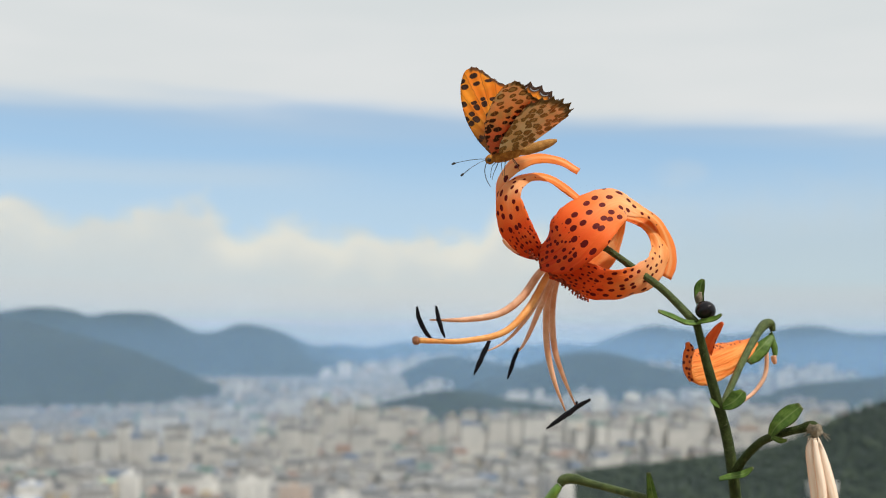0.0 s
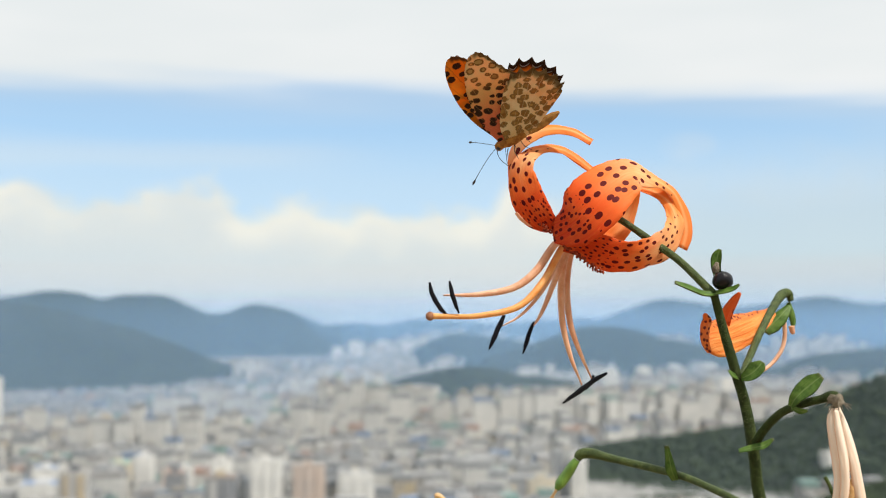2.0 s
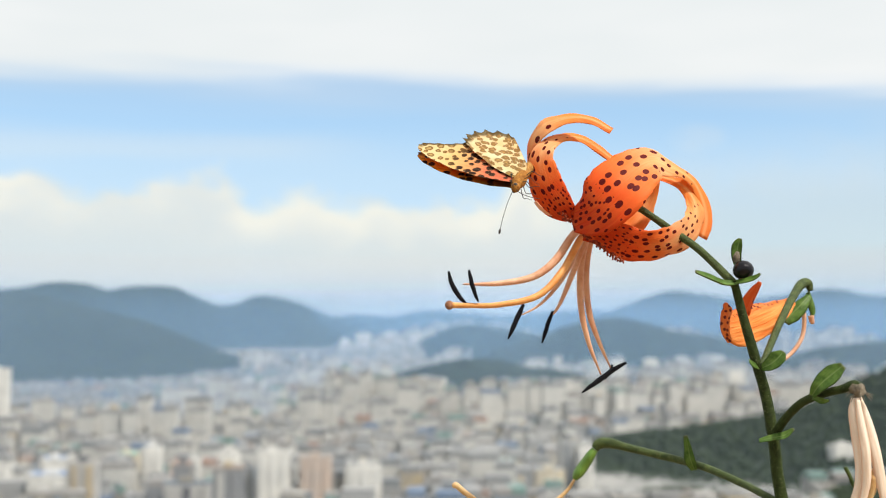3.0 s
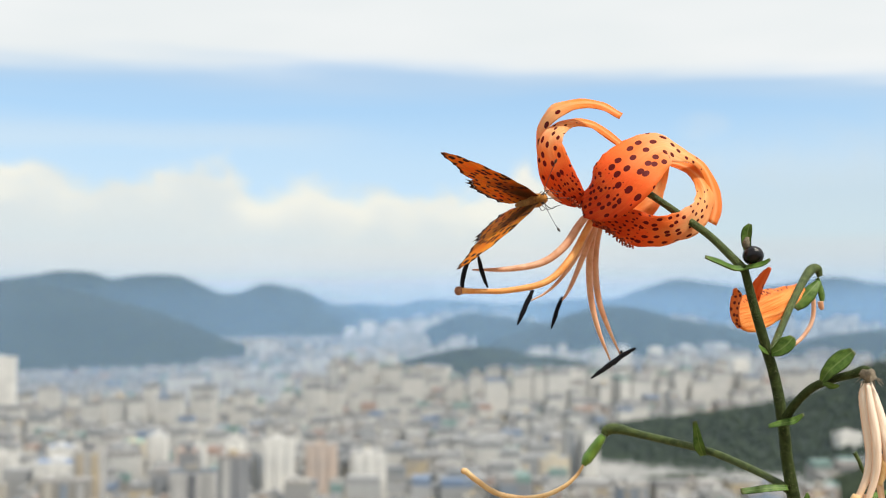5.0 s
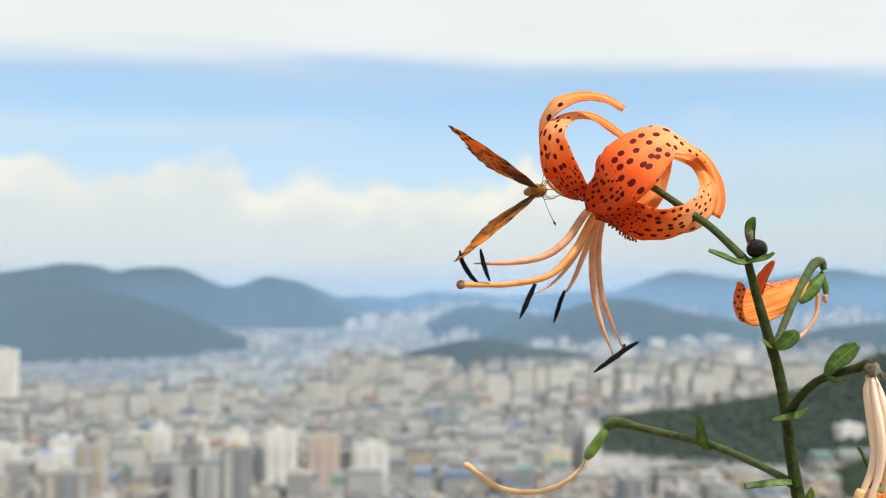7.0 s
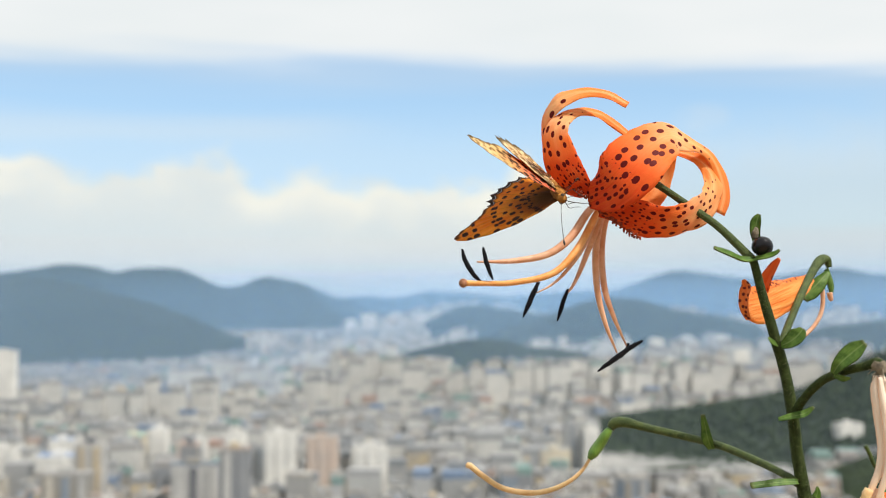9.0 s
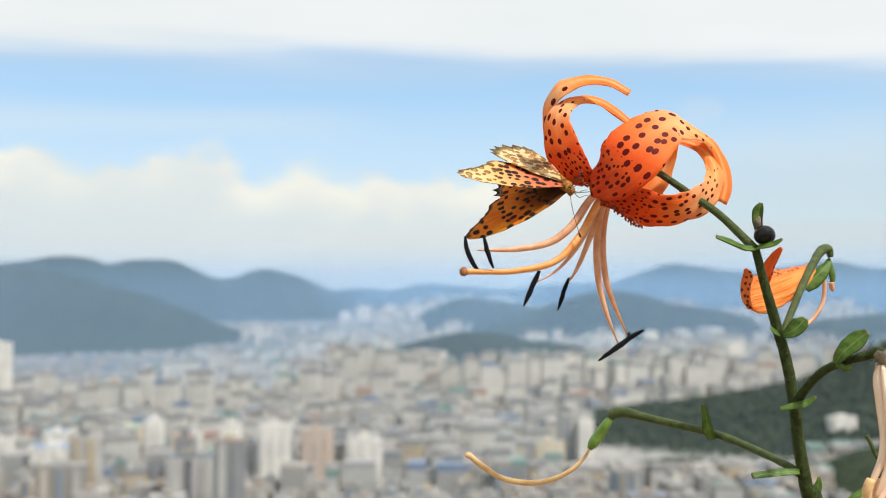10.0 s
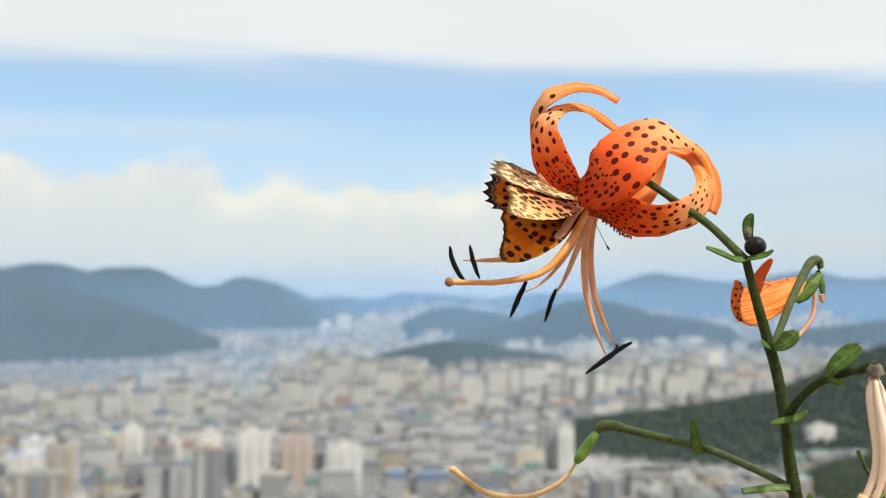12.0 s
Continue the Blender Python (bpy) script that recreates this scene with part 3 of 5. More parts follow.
def blade(pts, half, facing, cup=0.2, thick=0.35, n=36, m=10, ripple=0.0, fold=0.0, bm=None, seed=0, dots=1.0):
    """A petal or leaf: a strip along pts with its half widths (mm); facing: the way its inner face looks at each point; cup bends the edges
    to that side, fold makes a crease along the middle. Faces of the inner side take material 0, the others 1."""
    bm = bm or bmesh.new()
    mm, rel = bm.loops.layers.uv.get("mm") or bm.loops.layers.uv.new("mm"), bm.loops.layers.uv.get("rel") or bm.loops.layers.uv.new("rel")
    c = curve_points(pts, n)
    h = np.maximum(curve_points([(x,) for x in half], n)[:, 0], 0.15)
    f = curve_points(facing if len(facing) == len(pts) else [facing[0]] * len(pts), n)
    tan = np.gradient(c, axis=0)
    run = np.concatenate([[0], np.cumsum(np.linalg.norm(np.diff(c, axis=0), axis=1))])
    top, low = [], []
    for k in range(n + 1):
        tk = unit(tan[k])
        nk = unit(f[k] - tk * f[k].dot(tk))
        sk = np.cross(tk, nk)
        ra, rb = [], []
        for j in range(m + 1):
            s = 2 * j / m - 1
            wob = ripple * s * s * noise.noise(Vector((run[k] * 0.16, s * 1.3 + seed * 7.1, seed)))
            edge = h[k] * s * (1 + 0.05 * abs(s) * noise.noise(Vector((run[k] * 0.4, seed * 3.3, s))))
            p = c[k] + sk * edge + nk * (cup * h[k] * s * s + fold * h[k] * abs(s) + wob)
            th = thick * (1 - 0.75 * abs(s) ** 3) * 0.5
            ra.append((bm.verts.new((p + nk * th) * 0.001), (run[k] * dots * (0.75 if dots > 1.1 else 1.0), h[k] * s * dots + seed * 31.0), (k / n, s)))
            rb.append((bm.verts.new((p - nk * th) * 0.001), (run[k] * dots * (0.75 if dots > 1.1 else 1.0), h[k] * s * dots + seed * 31.0), (k / n, s)))
        top.append(ra), low.append(rb)

    def quad(vs, index):
        face = bm.faces.new([v[0] for v in vs])
        face.material_index = index
        for lp, v in zip(face.loops, vs):
            lp[mm].uv, lp[rel].uv = v[1], v[2]
    for k in range(n):
        for j in range(m):
            quad((top[k][j], top[k + 1][j], top[k + 1][j + 1], top[k][j + 1])[::-1], 0)
            quad((low[k][j], low[k][j + 1], low[k + 1][j + 1], low[k + 1][j])[::-1], 1)
        quad((top[k][0], low[k][0], low[k + 1][0], top[k + 1][0])[::-1], 1)
        quad((top[k][m], top[k + 1][m], low[k + 1][m], low[k][m])[::-1], 1)
    for j in range(m):
        quad((top[0][j], top[0][j + 1], low[0][j + 1], low[0][j])[::-1], 1)
        quad((top[n][j], low[n][j], low[n][j + 1], top[n][j + 1])[::-1], 1)
    return bm


def ball(center, radius, squash=1.0, bm=None, sub=3):
    bm = bm or bmesh.new()
    m = Matrix.Translation(Vector(center) * 0.001) @ Matrix.Diagonal((1, 1, squash, 1))
    bmesh.ops.create_icosphere(bm, subdivisions=sub, radius=radius * 0.001, matrix=m)
    return bm


# ---- ground, hills, haze ----
VALLEY = -159.0


def smooth01(x):
    x = min(max(x, 0.0), 1.0)
    return x * x * (3 - 2 * x)


def floor_z(y):
    return VALLEY + 92 * smooth01((y - 3100) / 1500)


def ground_z(x, y):
    r = math.hypot(x, y)
    hill = -max(r - 1.2, 0) * 0.62 + 0.02 * noise.noise(Vector((x * 2, y * 2, 0))) * min(r, 1)
    floor = floor_z(y)
    # unseen bank behind the camera, added to hold back sky light from there
    hill += 0.95 * max(-y - 2.2, 0) * smooth01((-y - 2.2) / 3) * (1 if y > -60 else 60 / -y)
    k = smooth01((hill - floor + 14) / 28)
    z = floor * (1 - k) + hill * k
    if 20 < r < 330:
        z += 5 * noise.noise(Vector((x * 0.02, y * 0.02, 3)))
    return z


def make_ground():
    bm = bmesh.new()
    radii = [0.0, 0.3, 0.6, 0.9, 1.2, 1.6, 2.2, 3, 5, 8, 13, 20, 32, 50, 75, 105, 140, 175, 205, 230, 250, 268, 285, 300, 330, 400, 550, 800, 1200, 1800, 2500, 3100, 3400, 3700, 4000, 4300, 4600, 5200, 6500]
    seg = 72
    rings = []
    for r in radii:
        if r == 0:
            rings.append([bm.verts.new((0, 0, 0))])
            continue
        rings.append([bm.verts.new((r * math.cos(a), r * math.sin(a), ground_z(r * math.cos(a), r * math.sin(a)))) for a in [2 * math.pi * k / seg for k in range(seg)]])
    for k in range(seg):
        bm.faces.new((rings[0][0], rings[1][k], rings[1][(k + 1) % seg]))
    for a, b in zip(rings[1:], rings[2:]):
        for k in range(seg):
            bm.faces.new((a[k], b[k], b[(k + 1) % seg], a[(k + 1) % seg]))
    tagged(part("ground", bm, M_GROUND), "grassy summit falling away to the wide city valley, with an unseen bank added behind", "ground", kind="structure")


make_ground()
RIDGES = []


def ridge(label, crest, depth, back, rough=1.0, nx=120, ny=22):
    """A wooded ridge. crest: x, height and the y of its foot, from one end to the other; depth: the y of the crest."""
    bm = bmesh.new()
    c = curve_points(crest, nx)
    grid = []
    for k in range(nx + 1):
        x, top, foot = c[k]
        row = []
        endfade = smooth01(min(k, nx - k) / (nx * 0.06))
        for j in range(ny + 1):
            s = j / ny
            y = foot + (depth - foot) * s / 0.7 if s < 0.7 else depth + back * (s - 0.7) / 0.3
            rise = smooth01(s / 0.7) * 0.55 + 0.45 * s / 0.7 if s < 0.7 else 1 - smooth01((s - 0.7) / 0.3)
            g = ground_z(x, y) - 6
            n1 = noise.fractal(Vector((x * 0.0022, y * 0.0022, depth)), 1.0, 2.0, 4)
            z = g + (top - g) * rise * endfade * (1 + 0.16 * rough * n1 * (1 - rise * 0.7)) + rough * 2.2 * rise * noise.noise(Vector((x * 0.03, y * 0.03, 1)))
            row.append(bm.verts.new((x + 30 * rough * noise.noise(Vector((x * 0.004, y * 0.004, 9))) * rise * (1 - rise), y, z)))
        grid.append(row)
    for a, b in zip(grid, grid[1:]):
        for j in range(ny):
            bm.faces.new((a[j], b[j], b[j + 1], a[j + 1]))
    RIDGES.append((c, depth, back))
    return tagged(part("mountain", bm, M_WOOD), label, "mountain", kind="structure")


def blocked(x, y):
    """The height share of a wooded ridge at that place, 0 where there is none."""
    for c, depth, back in RIDGES:
        if c[0][0] < x < c[-1][0]:
            foot = float(np.interp(x, c[:, 0], c[:, 2]))
            top = float(np.interp(x, c[:, 0], c[:, 1]))
            if foot < y < depth + back and top > ground_z(x, depth) + 8:
                if y - foot > 30:
                    return True
    return False


ridge("broad blue wooded mountain beyond the city", [(-1946, 94, 2480), (-1603, 78, 2480), (-1344, 66, 2500), (-1241, 64, 2520), (-1155, 58, 2540), (-1052, 36, 2600), (-932, 6, 2680), (-828, -30, 2800), (-742, -62, 2860), (-673, -92, 2960), (-600, -116, 3080), (-520, -134, 3250), (-450, -150, 3400)], 3600, 150, 1.6)
ridge("paler wooded mountain with two peaks behind the first", [(-2191, 32, 3950), (-1916, 64, 3950), (-1662, 101, 3950), (-1556, 114, 3950), (-1429, 133, 3950), (-1313, 127, 3950), (-1227, 104, 3950), (-1164, 115, 3950), (-1068, 119, 3950), (-983, 111, 3950), (-909, 82, 3950),
      (-824, 48, 3950), (-749, 54, 3950), (-675, 84, 3950), (-612, 82, 3950), (-516, 57, 3950), (-431, 21, 3950), (-346, -10, 3950), (-219, -48, 4000), (-60, -70, 4050)], 4450, 150, 0.7)
ridge("faint far hills at the end of the valley", [(-560, -12, 4600), (-326, 14, 4600), (-190, 8, 4600), (-53, 32, 4600), (106, 24, 4600), (266, 10, 4600), (402, 22, 4600), (630, 36, 4600), (900, 10, 4600)], 4780, 120, 0.6)
ridge("low far hill beside the rounded one", [(-90, -90, 3560), (-23, -57, 3540), (30, -30, 3530), (91, -15, 3530), (188, -28, 3530), (294, -44, 3530), (420, -70, 3540)], 3700, 60, 0.6)
ridge("pale far mountain range", [(394, -46, 4250), (619, 17, 4250), (798, 79, 4250), (932, 115, 4250), (1067, 97, 4250), (1224, 84, 4250), (1381, 102, 4250), (1560, 120, 4250), (1757, 97, 4250), (2165, 115, 4250), (2613, 66, 4250)], 4700, 200)
ridge("rounded wooded hill behind the city", [(110, -104, 3200), (242, -70, 3180), (334, -34, 3180), (408, -7, 3180), (491, 8, 3180), (591, -2, 3180), (690, -31, 3180), (840, -54, 3180), (989, -92, 3200)], 3480, 250)
ridge("wooded shoulder at the city's edge", [(802, -121, 2850), (905, -100, 2800), (1008, -67, 2800), (1152, -53, 2800), (1419, -22, 2800), (1713, -45, 2800)], 3080, 250)
ridge("low wooded hill among the city blocks", [(-150, -150, 2480), (-115, -134, 2460), (-84, -117, 2440), (-29, -101, 2430), (33, -90, 2420), (83, -85, 2410), (145, -89, 2400), (194, -102, 2400), (256, -108, 2390), (318, -120, 2390), (379, -139, 2390), (453, -158, 2400), (515, -168, 2440)], 2600, 120, 1.2)
ridge("dark green wooded ridge among the city blocks", [(119, -167, 1250), (180, -147, 1200), (248, -136, 1140), (309, -130, 1110), (370, -119, 1090), (431, -108, 1090), (478, -88, 1150), (531, -62, 1180), (620, -40, 1200), (756, -47, 1220)], 1420, 90)
ridge("dark green wooded slope at the city's near edge", [(264, -169, 860), (300, -152, 830), (328, -138, 820), (359, -128, 800), (419, -118, 800), (511, -114, 800)], 960, 60)
ridge("small wooded knoll between the houses", [(150, -162, 985), (170, -150, 975), (200, -147, 970), (235, -149, 970), (262, -155, 975), (285, -163, 985)], 1020, 25, 0.6, 60, 14)


def make_haze():
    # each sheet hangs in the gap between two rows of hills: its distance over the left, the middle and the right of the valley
    # the blue of distance is put into the sheets' tint
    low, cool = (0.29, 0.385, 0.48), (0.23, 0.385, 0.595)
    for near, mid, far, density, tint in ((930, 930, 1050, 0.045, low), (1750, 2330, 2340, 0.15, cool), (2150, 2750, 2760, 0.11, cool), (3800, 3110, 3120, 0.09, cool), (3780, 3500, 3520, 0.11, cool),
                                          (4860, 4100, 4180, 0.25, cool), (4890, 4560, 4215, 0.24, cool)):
        bm = bmesh.new()
        cols = []
        for k in range(97):
            a = radians(-44 + 88 * k / 96)
            depth = near + (mid - near) * smooth01((math.degrees(a) + 9) / 5) + (far - mid) * smooth01((math.degrees(a) - 2) / 4)
            x, y = depth * math.tan(a), depth
            cols.append([bm.verts.new((x, y, z)) for z in (VALLEY - 20, -60, 60, 195)])
        for a, b in zip(cols, cols[1:]):
            for j in range(3):
                bm.faces.new((a[j], b[j], b[j + 1], a[j + 1]))
        tagged(part("haze", bm, haze_material("haze", density, tint)), "flat bluish sheet standing in for haze over the valley", "haze", kind="structure")


make_haze()

# ---- city ----


def box_bm(bm, x0, x1, y0, y1, z0, z1, index=0):
    v = [bm.verts.new(p) for p in ((x0, y0, z0), (x1, y0, z0), (x1, y1, z0), (x0, y1, z0), (x0, y0, z1), (x1, y0, z1), (x1, y1, z1), (x0, y1, z1))]
    for q in ((0, 1, 5, 4), (1, 2, 6, 5), (2, 3, 7, 6), (3, 0, 4, 7), (4, 5, 6, 7), (3, 2, 1, 0)):
        bm.faces.new([v[k] for k in q]).material_index = index
    return bm


def tower(name, w, d, h, label, wall=None, cover=None):
    """A block of flats: body with a recessed stair bay, parapet, rooftop room and balcony bands."""
    wall, cover = wall or M_WALL_ONE, cover or M_ROOF_ONE
    bm = bmesh.new()
    box_bm(bm, -w / 2, w / 2, -d / 2, d / 2, -4, h)
    body = part(name, bm, wall, None, smooth=False)
    bm = bmesh.new()
    for x0, x1, y0, y1 in ((-w / 2 - .3, w / 2 + .3, -d / 2 - .3, -d / 2), (-w / 2 - .3, w / 2 + .3, d / 2, d / 2 + .3), (-w / 2 - .3, -w / 2, -d / 2, d / 2), (w / 2, w / 2 + .3, -d / 2, d / 2)):
        box_bm(bm, x0, x1, y0, y1, h - 0.6, h + 1.0)
    part("parapet", bm, wall, body, smooth=False)
    part("roof", box_bm(bmesh.new(), -w / 2 + .01, w / 2 - .01, -d / 2 + .01, d / 2 - .01, h + 0.004, h + 0.25), cover, body, smooth=False)
    part("rooftop_room", box_bm(bmesh.new(), -w * 0.18, w * 0.12, -d * 0.2, d * 0.25, h + 0.26, h + 3.6), wall, body, smooth=False)
    for k in range(max(2, int(w / 9))):
        x = -w / 2 + (k + 0.5) * w / max(2, int(w / 9))
        part("balcony", box_bm(bmesh.new(), x - 2.4, x + 2.4, -d / 2 - 1.2, -d / 2 - 0.004, 3, h - 2), wall, body, smooth=False)
    return tagged(body, label, "building", "city buildings")


def height_limit(x, y):
    """Low houses only where the wooded hills behind stay in sight."""
    a = x / y
    if 0.10 < a and y < 1340:
        return max(0, 160 - (0.150 if a < 0.31 else 0.1307) * y)
    if -0.045 < a < 0.17 and 1260 < y < 2460:
        return 160 - 0.0529 * y
    if a < -0.24 and y < 2400:
        return max(10, 160 - 0.067 * y)
    if a < -0.20 and y < 3400:
        return max(9, 160 - 0.060 * y)
    if a < -0.12 and y < 3400:
        return max(16, 160 - 0.048 * y)
    if y >= 3400 and a < -0.085:
        return max(0, -0.028 * y - floor_z(y))
    if y < 1500:
        return 19.0 if y < 1000 else 36.0
    return 99.0


M_WHITE = wall_material("white_facade", True, (0.76, 0.73, 0.67))
M_CREAM = wall_material("cream_facade", True, (0.64, 0.55, 0.40))
M_PINK = wall_material("pinkish_facade", True, (0.56, 0.43, 0.34))
M_BLUE_ROOF = plain("blue_roof", [(0, (0.05, 0.13, 0.30)), (1, (0.09, 0.20, 0.42))], 0.2, 0.6)
M_TEAL_ROOF = plain("teal_roof", [(0, (0.12, 0.38, 0.34)), (1, (0.20, 0.48, 0.42))], 0.2, 0.6)
M_ORANGE_ROOF = plain("orange_roof", [(0, (0.62, 0.26, 0.12)), (1, (0.75, 0.36, 0.18))], 0.2, 0.7)
LANDMARKS = [
    (17, 13, 47, -174, 1006, 2, M_WHITE, None, "tall white concrete apartment block in the near city"),
    (27, 13, 46, -138, 1016, 2, M_WHITE, None, "tall white concrete apartment block in the near city"),
    (12, 13, 32, -163, 1036, 2, None, None, "grey concrete apartment block between two white ones"),
    (27, 13, 41, -103, 1026, 2, M_PINK, None, "pinkish plastered apartment block in the near city"),
    (27, 13, 36, -368, 996, 2, M_WHITE, None, "tall white concrete apartment block in the near city"),
    (37, 22, 33, -310, 971, 2, M_WHITE, M_BLUE_ROOF, "white hall with a bright blue roof"),
    (21, 18, 34, -340, 1069, 2, M_WHITE, M_BLUE_ROOF, "white block under a deep blue roof"),
    (21, 22, 29, -297, 1151, 2, M_CREAM, M_TEAL_ROOF, "cream block with a teal roof"),
    (16, 13, 42, -257, 1086, 2, M_WHITE, None, "tall white concrete apartment block in the near city"),
    (10, 13, 38, -218, 1006, 2, M_PINK, None, "narrow pinkish apartment tower in the near city"),
    (11, 13, 41, -204, 1006, 2, M_WHITE, None, "tall white concrete apartment block in the near city"),
    (28, 13, 38, -59, 986, 2, M_WHITE, None, "broad white apartment block in the near city"),
    (28, 15, 23, 102, 1088, 6, M_CREAM, None, "ochre plastered apartment block below the wooded ridge"),
    (14, 13, 39, 139, 1116, 2, M_WHITE, None, "slim white apartment tower below the wooded ridge"),
    (13, 20, 25, -245, 1340, 2, None, M_BLUE_ROOF, "grey block under a dark blue roof"),
    (18, 24, 19, -366, 2012, 2, M_CREAM, M_ORANGE_ROOF, "cream block with an orange roof"),
    (36, 14, 85, -629, 1707, 2, M_WHITE, None, "very tall white apartment slab at the foot of the mountain"),
    (82, 40, 42, -22, 2320, 0, M_WHITE, None, "long white sports hall before the wooded hill"),
    (24, 13, 49, 151, 1996, 2, M_WHITE, None, "white apartment tower in a row of four"),
    (19, 13, 50, 175, 2002, 2, M_WHITE, None, "white apartment tower in a row of four"),
    (21, 13, 49, 199, 2006, 2, M_WHITE, None, "white apartment tower in a row of four"),
    (19, 13, 51, 222, 2012, 2, M_WHITE, None, "white apartment tower in a row of four"),
    (27, 14, 30, 421, 1236, 14, M_WHITE, None, "white apartment block before the wooded ridge"),
    (36, 13, 61, 412, 2706, 2, M_WHITE, None, "distant white apartment tower"),
    (33, 13, 66, 496, 2756, 2, M_WHITE, None, "distant white apartment tower"),
    (31, 13, 70, 577, 2806, 2, M_WHITE, None, "distant white apartment tower"),
    (37, 13, 71, 672, 2856, 2, M_WHITE, None, "distant white apartment tower"),
    (24, 13, 54, 485, 2206, 2, M_WHITE, None, "distant white apartment tower"),
    (24, 13, 51, 417, 2156, 2, M_WHITE, None, "distant white apartment tower"),
    (30, 13, 60, 568, 2256, 2, M_WHITE, None, "distant white apartment tower"),
    (52, 13, 58, -240, 3906, 2, M_WHITE, None, "distant white apartment tower"),
    (46, 13, 62, -150, 3906, 2, M_WHITE, None, "distant white apartment tower"),
    (56, 13, 57, -62, 3906, 2, M_WHITE, None, "distant white apartment tower"),
    (37, 13, 44, -295, 3856, 2, M_WHITE, None, "distant white apartment tower"),
]


def make_city():
    rng = random.Random(7)
    kinds = [tower("apartment_building", 26, 13, 52, "tall pale concrete apartment block in the city"), tower("apartment_building", 32, 14, 44, "long pale concrete apartment block in the city"),
             tower("apartment_building", 20, 16, 60, "slim pale concrete apartment tower in the city"), tower("office_building", 22, 18, 27, "square grey concrete office block in the city"),
             tower("office_building", 28, 16, 20, "broad beige office block in the city"), tower("house", 14, 12, 12, "low brick and plaster town house in the city"), tower("house", 17, 11, 9, "low flat-roofed town house in the city")]
    used = [False] * len(kinds)
    taken = []

    def put(kind, x, y, turn):
        m = Matrix.Translation((x, y, ground_z(x, y))) @ Matrix.Rotation(radians(turn), 4, "Z")
        if used[kind]:
            copy_thing(kinds[kind], m)
        else:
            kinds[kind].matrix_basis, used[kind] = m, True
        taken.append((x, y))
    # the larger blocks that stand out in the near city: width, depth, height, place, turn, wall, roof
    for w, d, h, x, y, turn, wall, cover, label in LANDMARKS:
        one = tower("apartment_building" if h > 30 else "office_building" if h > 14 else "hall", w, d, h, label, wall, cover)
        one.matrix_basis = Matrix.Translation((x, y, ground_z(x, y))) @ Matrix.Rotation(radians(turn), 4, "Z")
        taken.append((x, y))
    for kind, x, y, turn in ((1, 132, 1130, 10), (4, 330, 1000, 12), (4, 362, 1008, 12)):
        put(kind, x, y, turn)
    fixed = len(taken)
    near = 0
    verts, faces, index = [], [], []

    def stuff_box(x, y, z, w, d, h, turn, mat):
        k = len(verts)
        ca, sa = math.cos(turn), math.sin(turn)
        for dz in (-5, h):
            for dx, dy in ((-w / 2, -d / 2), (w / 2, -d / 2), (w / 2, d / 2), (-w / 2, d / 2)):
                verts.append((x + dx * ca - dy * sa, y + dx * sa + dy * ca, z + dz))
        for q in ((0, 1, 5, 4), (1, 2, 6, 5), (2, 3, 7, 6), (3, 0, 4, 7), (4, 5, 6, 7)):
            faces.append([k + i for i in q])
            index.append(mat)
    y = 780.0
    while y < 4650:
        pitch = 23 + 9 * (y > 1500) + 7 * (y > 2600)
        x = -0.52 * y
        while x < 0.52 * y:
            px, py = x + rng.uniform(-6, 6), y + rng.uniform(-6, 6)
            x += pitch * rng.uniform(0.8, 1.25)
            if blocked(px, py) or rng.random() < 0.10 or any(abs(px - a) < 24 and abs(py - b) < 20 for a, b in taken[:fixed]):
                continue
            tall = noise.noise(Vector((px * 0.0042, py * 0.0042, 2.0))) + 0.25 * (y > 1700)
            u = rng.random()
            if tall > 0.30 and u < (0.55 if y > 1800 else 0.30 if y > 1080 else 0.10):
                kind, w, d, h = rng.choice((0, 1, 2)), rng.uniform(20, 36), rng.uniform(12, 16), rng.uniform(34, 62)
            elif u < 0.35:
                kind, w, d, h = rng.choice((3, 4)), rng.uniform(15, 28), rng.uniform(12, 20), rng.uniform(15, 30)
            else:
                kind, w, d, h = rng.choice((5, 6)), rng.uniform(10, 18), rng.uniform(9, 14), rng.uniform(6, 14)
            h = min(h, height_limit(px, py))
            if h < 5:
                continue
            if h < 20:
                kind = rng.choice((5, 6))
            turn = 20 * noise.noise(Vector((px * 0.002, py * 0.002, 5.0))) + rng.choice((0, 0, 90)) + rng.uniform(-4, 4)
            if near < 190 and y < 1240 and abs(px) < 0.40 * py:
                put(kind, px, py, turn)
                near += 1
            else:
                z = ground_z(px, py)
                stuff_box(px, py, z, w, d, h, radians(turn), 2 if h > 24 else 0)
                stuff_box(px, py, z + h + 5, w * 0.98, d * 0.98, 0.5, radians(turn), 1)
                if u > 0.5 or h > 25:
                    stuff_box(px + w * 0.1, py, z + h + 5.5, w * 0.25, d * 0.4, 3.2, radians(turn), 0)
        y += pitch * 0.95
    me = bpy.data.meshes.new("city_blocks")
    me.from_pydata(verts, [], faces)
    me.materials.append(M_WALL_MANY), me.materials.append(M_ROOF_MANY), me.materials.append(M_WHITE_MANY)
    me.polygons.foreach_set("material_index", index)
    tagged(new("city_blocks", me), "dense pale city of low houses and apartment blocks", "city", kind="stuff")


make_city()


